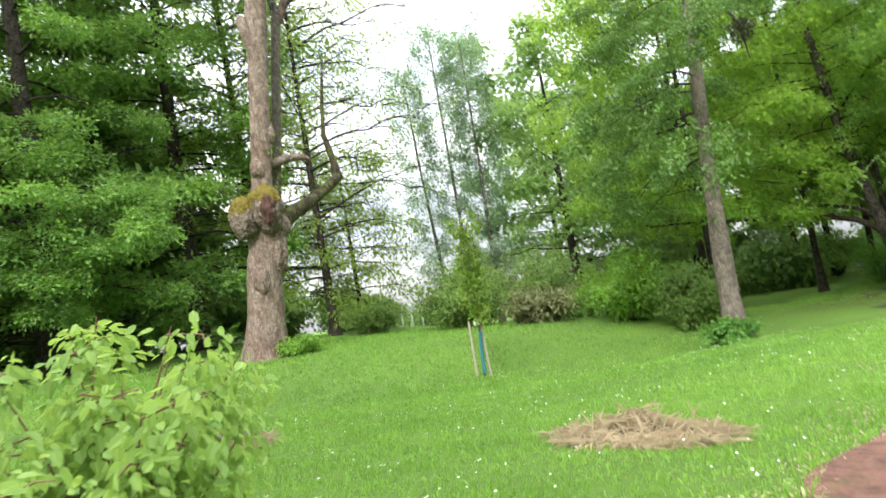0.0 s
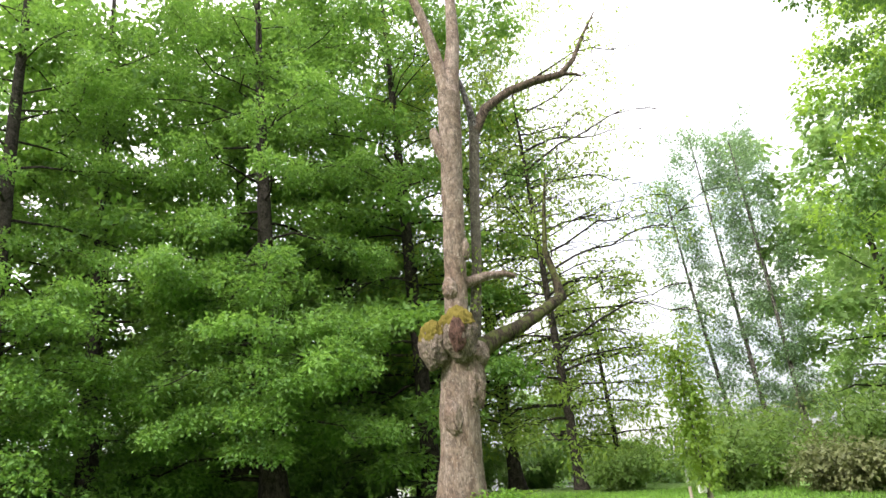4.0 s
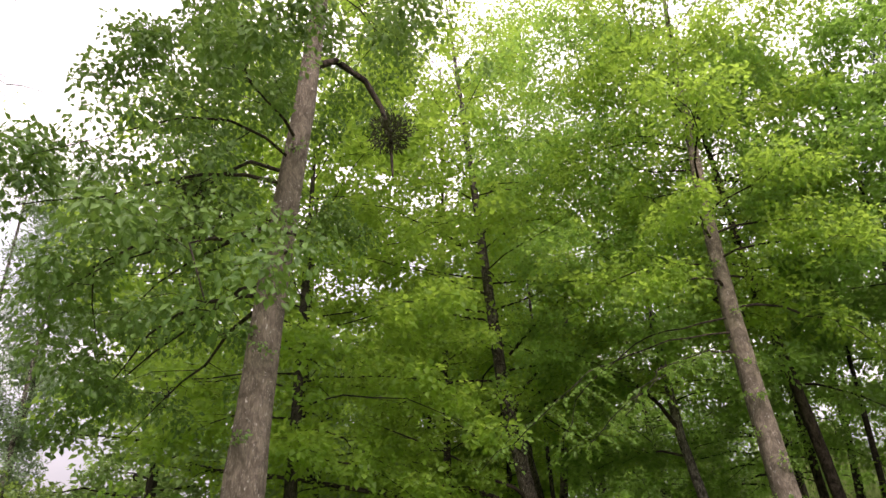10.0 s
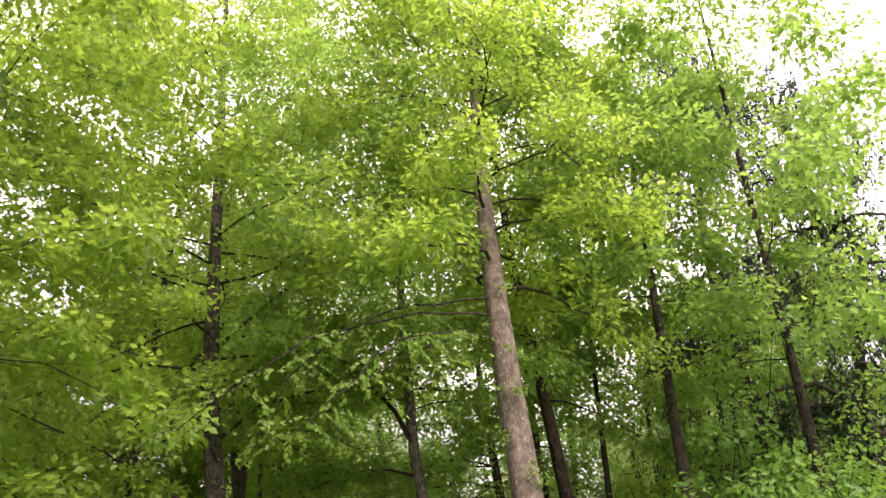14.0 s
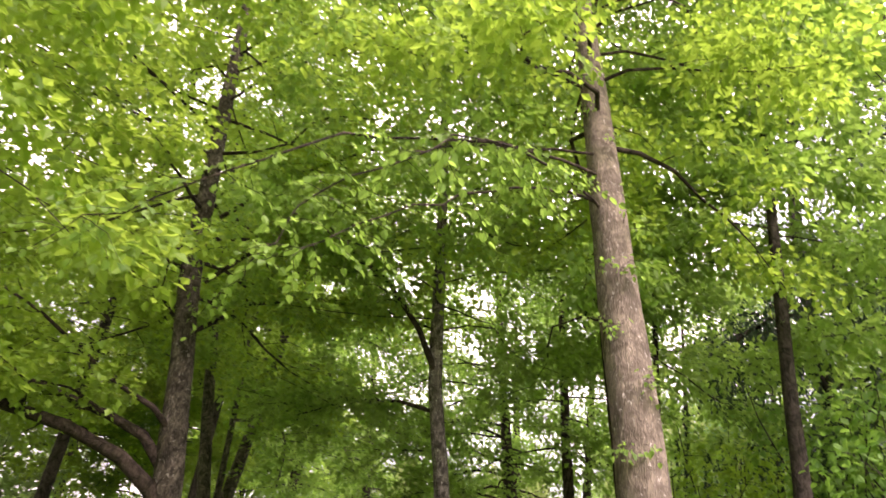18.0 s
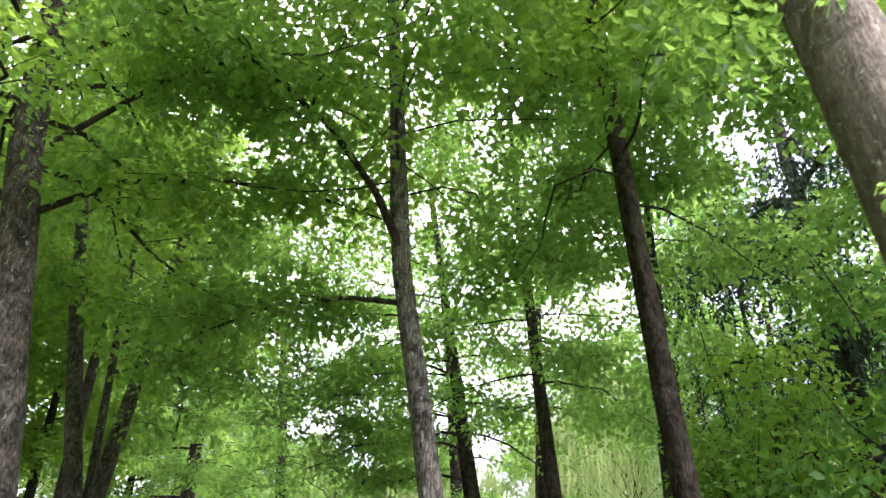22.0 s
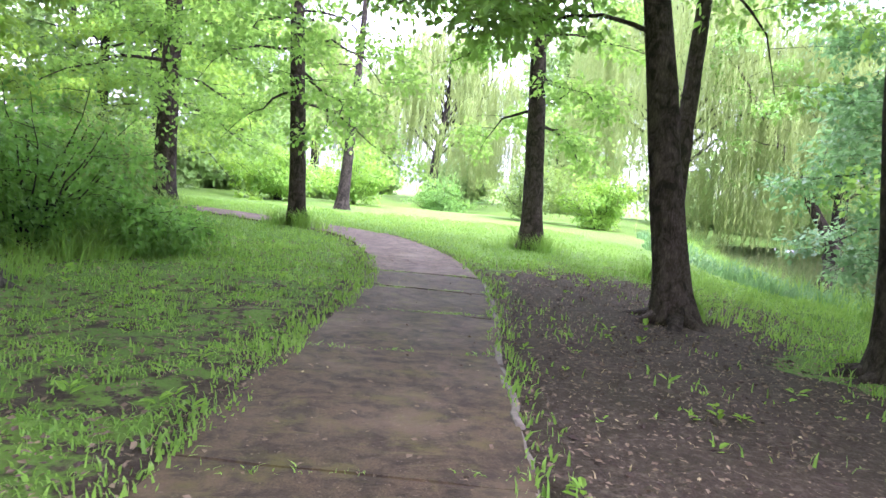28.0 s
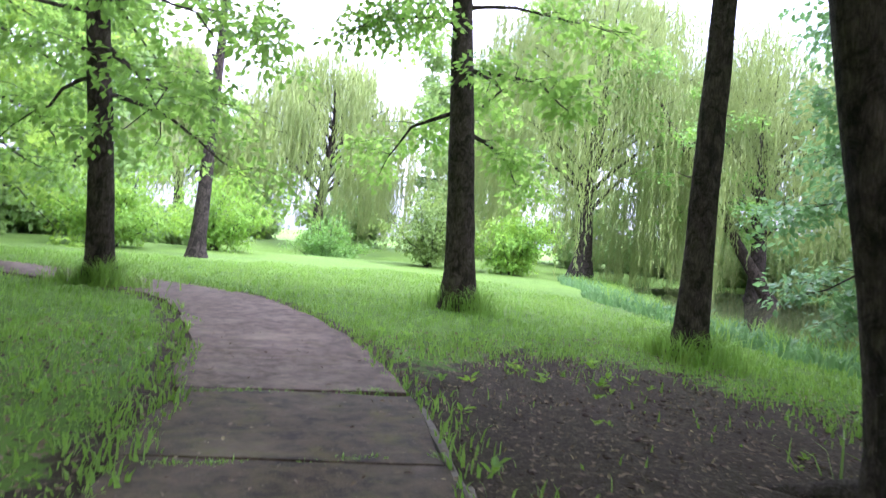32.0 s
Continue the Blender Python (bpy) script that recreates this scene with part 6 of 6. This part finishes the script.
for k, (fx, fy) in enumerate(spots):
    s = rng.uniform(0.85, 1.2) * (0.5 if fy > 90 and fx < 20 else 1)
    c = copy_thing(far_base[k % 3], pose(fx, fy, float(ground_z(fx, fy)) - 0.05, 0, 0, rng.uniform(0, 360)))
    c.scale = (s, s, s * rng.uniform(0.9, 1.1))


thicket = shrub("thicket", -64, -6, 4.2, 4.2, "distant thicket closing the view under the trees", leaf_far, 330, 22, 15, 0.4, 0.7, group="distant thickets")
# some east of the pond are unseen additions, so the water mirrors leaves
for k, (fx, fy) in enumerate(((-46, -25), (-47, -30), (-44, -22), (-22, 29), (-18, 34), (-26, 24), (-30, 28), (39, 39), (44, 50), (45, 62), (40, 72), (33, 29), (30, 80), (38, 78), (-40, -16), (-38, -26), (-36, -33), (-40, -8), (-41, -1), (-43, -20), (-41, -30), (-46, 6), (-44, 12), (-52, 18), (-50, 27), (-42, 33), (-34, 36), (-46, -12), (-24, 46), (-18, 56), (-10, 66), (-4, 74), (-14, 80), (3, 98), (12, 96), (22, 86), (34, 78), (44, 68), (46, 56), (42, 44), (36, 33), (-28, 62), (28, 26), (20, 20), (15, 26), (-36, -38), (-20, -36))):
    c = copy_thing(thicket, pose(fx, fy, float(ground_z(fx, fy)) - 0.05, 0, 0, k * 77.0))
    s = rng.uniform(0.8, 1.25)
    c.scale = (s, s, s * rng.uniform(0.8, 1.15))


# ---- grass, flowers, litter ----
def blades(name, xy, height, seed, label, width=0.010, lean=0.35, material=None):
    rng = np.random.default_rng(seed)
    n = len(xy)
    p = np.column_stack([xy, ground_z(xy[:, 0], xy[:, 1]) - 0.02])
    clump = np.array([noise.noise(Vector((a * 1.7, b * 1.7, 5))) for a, b in xy])
    hgt = height * rng.uniform(0.45, 1.2, n) * (1 + 0.75 * clump)
    d = rng.normal(0, lean, (n, 2))
    side = unit(np.column_stack([rng.normal(0, 1, (n, 2)), np.zeros(n)])) * (width * rng.uniform(0.6, 1.4, n))[:, None]
    mid = p + np.column_stack([d * 0.35 * hgt[:, None], hgt * 0.6])
    tip = p + np.column_stack([d * hgt[:, None], hgt * (1 - 0.25 * np.minimum(np.hypot(*d.T), 1))])
    v = np.stack([p - side, p + side, mid + side * 0.7, tip, mid - side * 0.7], 1)
    g = Geo()
    b = 5 * np.arange(n)[:, None]
    g.add(v.reshape(-1, 3), b + [0, 1, 2, 4])
    g.f.append((b + [4, 2, 3]))
    tagged(obj(name, g.mesh(name, False), material or grass_blade), label, "grass", kind="stuff")


def scatter(rng, n, x0, x1, y0, y1):
    return np.column_stack([rng.uniform(x0, x1, n), rng.uniform(y0, y1, n)])


def faded(p, rng, x0, x1, y0, y1, w):
    """Thins a scatter out toward the borders of its field."""
    d = np.minimum(np.minimum(p[:, 0] - x0, x1 - p[:, 0]), np.minimum(p[:, 1] - y0, y1 - p[:, 1]))
    return p[rng.uniform(0, 1, len(p)) < smooth(0, w, d + 0.8 * np.sin(p[:, 0] * 1.3) * np.sin(p[:, 1] * 1.1))]


rng = np.random.default_rng(400)
p = faded(scatter(rng, 105000, -11, 5.5, -19, 2), rng, -11, 6.5, -20.5, 2, 3.5)
p = p[path_gap(p[:, 0], p[:, 1]) > 1.08]
p = p[np.hypot((p[:, 0] - 1.25) / 1.1, (p[:, 1] + 11.45) / 0.7) > rng.uniform(0.6, 1.1, len(p))]
blades("lawn_grass", p, 0.09, 401, "short green lawn grass", 0.012)
p = faded(scatter(rng, 45000, -28, -5, -18, 9), rng, -28, -5, -18, 9, 4)
blades("far_lawn_grass", p, 0.12, 402, "green lawn grass toward the trees", 0.022)
p = faded(scatter(rng, 215000, -12, 10, 14, 54), rng, -12, 10, 14, 54, 3)
gap, side = path_gap(p[:, 0], p[:, 1]), path_side(p[:, 0], p[:, 1])
soil = smooth(6.0, 4.3, side) * smooth(0.9, 1.6, side) * smooth(35.8, 33.0, p[:, 1] + 0.25 * side)
weak = 0.96 * smooth(-7.5, -4.0, side) * smooth(-0.9, -1.8, side) * smooth(33, 29, p[:, 1])
patch = np.array([noise.noise(Vector((a * 0.9, b * 0.9, 0))) for a, b in p[:, :2]])
u = rng.uniform(0, 1, len(p))
keep = (gap > np.where(side < 0, 0.9, 1.03) + 0.3 * patch) & (pond_edge(p[:, 0], p[:, 1]) < 0.2) & (u + 0.3 * patch > 1.0 * soil) & (u + 0.9 * patch > 0.9 * weak)
p = p[keep]
near = rng.uniform(0, 1, len(p)) < np.where(p[:, 1] > 36, 0.55, 1.0)
blades("path_grass", p[near], 0.12, 403, "fresh green grass along the path", 0.011)
verge = scatter(rng, 44000, -6.5, -1.2, 16.5, 32)
vs = path_side(verge[:, 0], verge[:, 1])
vn = np.array([noise.noise(Vector((a * 1.3, b * 1.3, 9))) + 0.5 * noise.noise(Vector((a * 4, b * 4, 2))) for a, b in verge])
verge = verge[(vs < -1.0) & (vn + rng.normal(0, 0.12, len(vn)) > 0.05)]
blades("verge_grass", verge, 0.075, 408, "short patchy grass among the litter", 0.009, 0.6)
dry = scatter(rng, 4500, -8, 5, 16.5, 35)
dg = path_gap(dry[:, 0], dry[:, 1])
blades("dry_grass", dry[(dg > 1.0) & (pond_edge(dry[:, 0], dry[:, 1]) < -1)], 0.06, 407, "dry straw-coloured grass among the litter", 0.006, 0.9, pale_leaf_m)
edge = scatter(rng, 16000, -1, 8, -18, -3)
eg = path_gap(edge[:, 0], edge[:, 1])
edge = edge[(eg > 1.0) & (eg < 1.75 + 0.35 * np.sin(edge[:, 1] * 1.7)) & (edge[:, 0] < np.interp(edge[:, 1], CENTER_Y, CENTER_X))]
blades("dry_edge_grass", edge, 0.05, 410, "dry pale grass along the path's edge", 0.010, 0.9, straw_m)
# grass in the path's joints
seam = np.concatenate([np.column_stack([np.interp(jy, CENTER_Y, CENTER_X) + rng.uniform(-1.05, 1.05, n), jy + rng.normal(0, 0.025, n)]) for jy, n in ((20.6, 60), (22.8, 90), (25.85, 160), (28.1, 260), (30.1, 420), (31.95, 420))])
seam = seam[np.array([noise.noise(Vector((a * 2.2, b, 4))) for a, b in seam]) > -0.12]
blades("joint_grass", seam, 0.06, 409, "low grass rooted in the path's joints", 0.007, 0.7)
tufts = []
for tx, ty, tr, n in ((-3.6, 41.0, 0.9, 1500), (3.7, 39.5, 0.9, 1500), (5.4, 34.2, 0.9, 1500), (4.2, 26.3, 0.5, 160), (3.2, 28.9, 0.5, 160), (-7.25, 28.0, 1.1, 900), (8.5, 30.8, 0.8, 900), (-8.7, 45.5, 1.4, 1200), (-6.5, 31.5, 1.6, 1600)):
    a = rng.uniform(0, 6.28, n)
    r = 0.55 * tr * np.abs(rng.normal(0.25, 0.75, n)) * (1 + 0.5 * np.sin(a * 2 + tx) + 0.3 * np.sin(a * 5 + ty))
    tufts.append(np.column_stack([tx + r * np.cos(a), ty + r * np.sin(a)]))
bank = scatter(rng, 26000, 4, 22, 29, 62)
bd = pond_edge(bank[:, 0], bank[:, 1])
tufts.append(bank[(bd > -2.6) & (bd < 0.1) & (rng.uniform(0, 1, len(bd)) < 0.45)])
blades("tall_grass", np.concatenate(tufts), 0.5, 404, "tall grass round the trunks and on the bank", 0.012, 0.45)
p = scatter(rng, 11000, 4.5, 18, 33, 58)
pd = pond_edge(p[:, 0], p[:, 1])
blades("iris_leaves", p[(pd > -3.4) & (pd < -0.9)], 0.38, 405, "blue-green iris leaves on the bank", 0.035, 0.5, iris_m)

p = scatter(rng, 900, -12, 4, -15.5, 2)
p = p[path_gap(p[:, 0], p[:, 1]) > 1.3]
cl = np.array([noise.noise(Vector((a * 0.5, b * 0.5, 3))) for a, b in p])
p = p[cl > -0.15]
g = Geo()
n = len(p)
c = np.column_stack([p, ground_z(p[:, 0], p[:, 1]) + rng.uniform(0.07, 0.13, n)])
ang = np.arange(6) * math.pi / 3
v = c[:, None] + 0.016 * np.stack([np.cos(ang), np.sin(ang), 0.25 * np.cos(3 * ang)], -1)[None] * rng.uniform(0.7, 1.4, (n, 1, 1))
g.add(v.reshape(-1, 3), 6 * np.arange(n)[:, None] + np.arange(6))
tagged(obj("daisies", g.mesh("daisies", False), white_paint), "small white daisies scattered in the lawn", "flowers", kind="stuff")

p = scatter(rng, 60000, -8.5, 5.5, 13, 36)
side = path_side(p[:, 0], p[:, 1])
p = p[(np.abs(side) > 1.1) | (rng.uniform(0, 1, len(p)) < 0.12)]
g = Geo()
n = len(p)
leaves(g, np.column_stack([p, ground_z(p[:, 0], p[:, 1]) + rng.uniform(0.012, 0.045, n)]), np.column_stack([rng.normal(0, 1, (n, 2)), rng.normal(0, 0.2, n)]), unit(rng.normal(0, 0.3, (n, 3)) + [0, 0, 1]), 0.012 + 0.06 * rng.uniform(0, 1, n) ** 2.5, 0.6, False)
tagged(obj("leaf_litter", g.mesh("leaf_litter", False), litter_m), "scattered dead leaves and bits of bark", "litter", kind="stuff")

# pale fallen leaves and flakes, thinly strewn over soil and path
p = scatter(rng, 3000, -8, 5.5, 14, 34)
p = p[np.array([noise.noise(Vector((a * 0.8, b * 0.8, 21))) for a, b in p]) + rng.normal(0, 0.2, len(p)) > -0.05]
p = p[(np.abs(path_side(p[:, 0], p[:, 1])) > 1.1) | (rng.uniform(0, 1, len(p)) < 0.3)]
n = len(p)
g = Geo()
leaves(g, np.column_stack([p, ground_z(p[:, 0], p[:, 1]) + rng.uniform(0.02, 0.05, n)]), np.column_stack([rng.normal(0, 1, (n, 2)), rng.normal(0, 0.25, n)]), unit(rng.normal(0, 0.35, (n, 3)) + [0, 0, 1]), rng.uniform(0.014, 0.045, n), 0.7, False)
tagged(obj("pale_leaves", g.mesh("pale_leaves", False), pale_leaf_m), "pale dry fallen leaves strewn on soil and path", "litter", kind="stuff")

# crumbs of soil and bark on the trodden ground
p = scatter(rng, 15000, -7, 5.2, 15.5, 35)
side = path_side(p[:, 0], p[:, 1])
p = p[(side > 1.15) | ((side < -1.3) & (rng.uniform(0, 1, len(p)) < 0.6))]
n = len(p)
axes = np.array([[1, 0, 0], [0, 1, 0], [-1, 0, 0], [0, -1, 0], [0, 0, 0.6], [0, 0, -0.6]])
size = (0.008 + 0.02 * rng.uniform(0, 1, n) ** 2.5)[:, None, None] * rng.uniform(0.5, 1.5, (n, 6, 1))
turn = rng.uniform(0, 6.28, n)
c, s = np.cos(turn)[:, None], np.sin(turn)[:, None]
v = axes[None] * size * np.array([1.6, 0.8, 1.0])
v = np.stack([v[..., 0] * c - v[..., 1] * s, v[..., 0] * s + v[..., 1] * c, v[..., 2]], -1)
v += np.column_stack([p, ground_z(p[:, 0], p[:, 1]) + 0.004])[:, None]
f = np.array([[0, 1, 4], [1, 2, 4], [2, 3, 4], [3, 0, 4], [1, 0, 5], [2, 1, 5], [3, 2, 5], [0, 3, 5]])
g = Geo()
g.add(v.reshape(-1, 3), (f[None] + 6 * np.arange(n)[:, None, None]).reshape(-1, 3))
tagged(obj("soil_crumbs", g.mesh("soil_crumbs", False), plain("crumb", (0.075, 0.055, 0.045), 0.95, 0.1, 0, 3, 0.45)), "crumbs of dark soil and bark on trodden ground", "soil", kind="stuff")

# seedlings and weeds on the trodden soil
p = scatter(rng, 700, -8, 5.5, 16, 37)
side = path_side(p[:, 0], p[:, 1])
p = p[(np.abs(side) > 1.15) & ((side < 0) | (rng.uniform(0, 1, len(p)) < 0.45))]
g = Geo()
for sx, sy in p:
    m, s = rng.integers(4, 9), rng.uniform(0.25, 0.85)
    a = np.arange(m) * 2.4 + rng.uniform(0, 6, m)
    zs = float(ground_z(sx, sy))
    leaves(g, np.column_stack([sx + 0.02 * np.cos(a), sy + 0.02 * np.sin(a), zs + s * rng.uniform(0.01, 0.1, m)]), np.column_stack([np.cos(a), np.sin(a), rng.uniform(0.1, 1.1, m)]), np.tile([0, 0, 1.0], (m, 1)), s * rng.uniform(0.07, 0.17, m), 0.5)
tagged(obj("seedlings", g.mesh("seedlings", False), leaf_bright), "small bright green seedlings on trodden soil", "plants", kind="stuff")
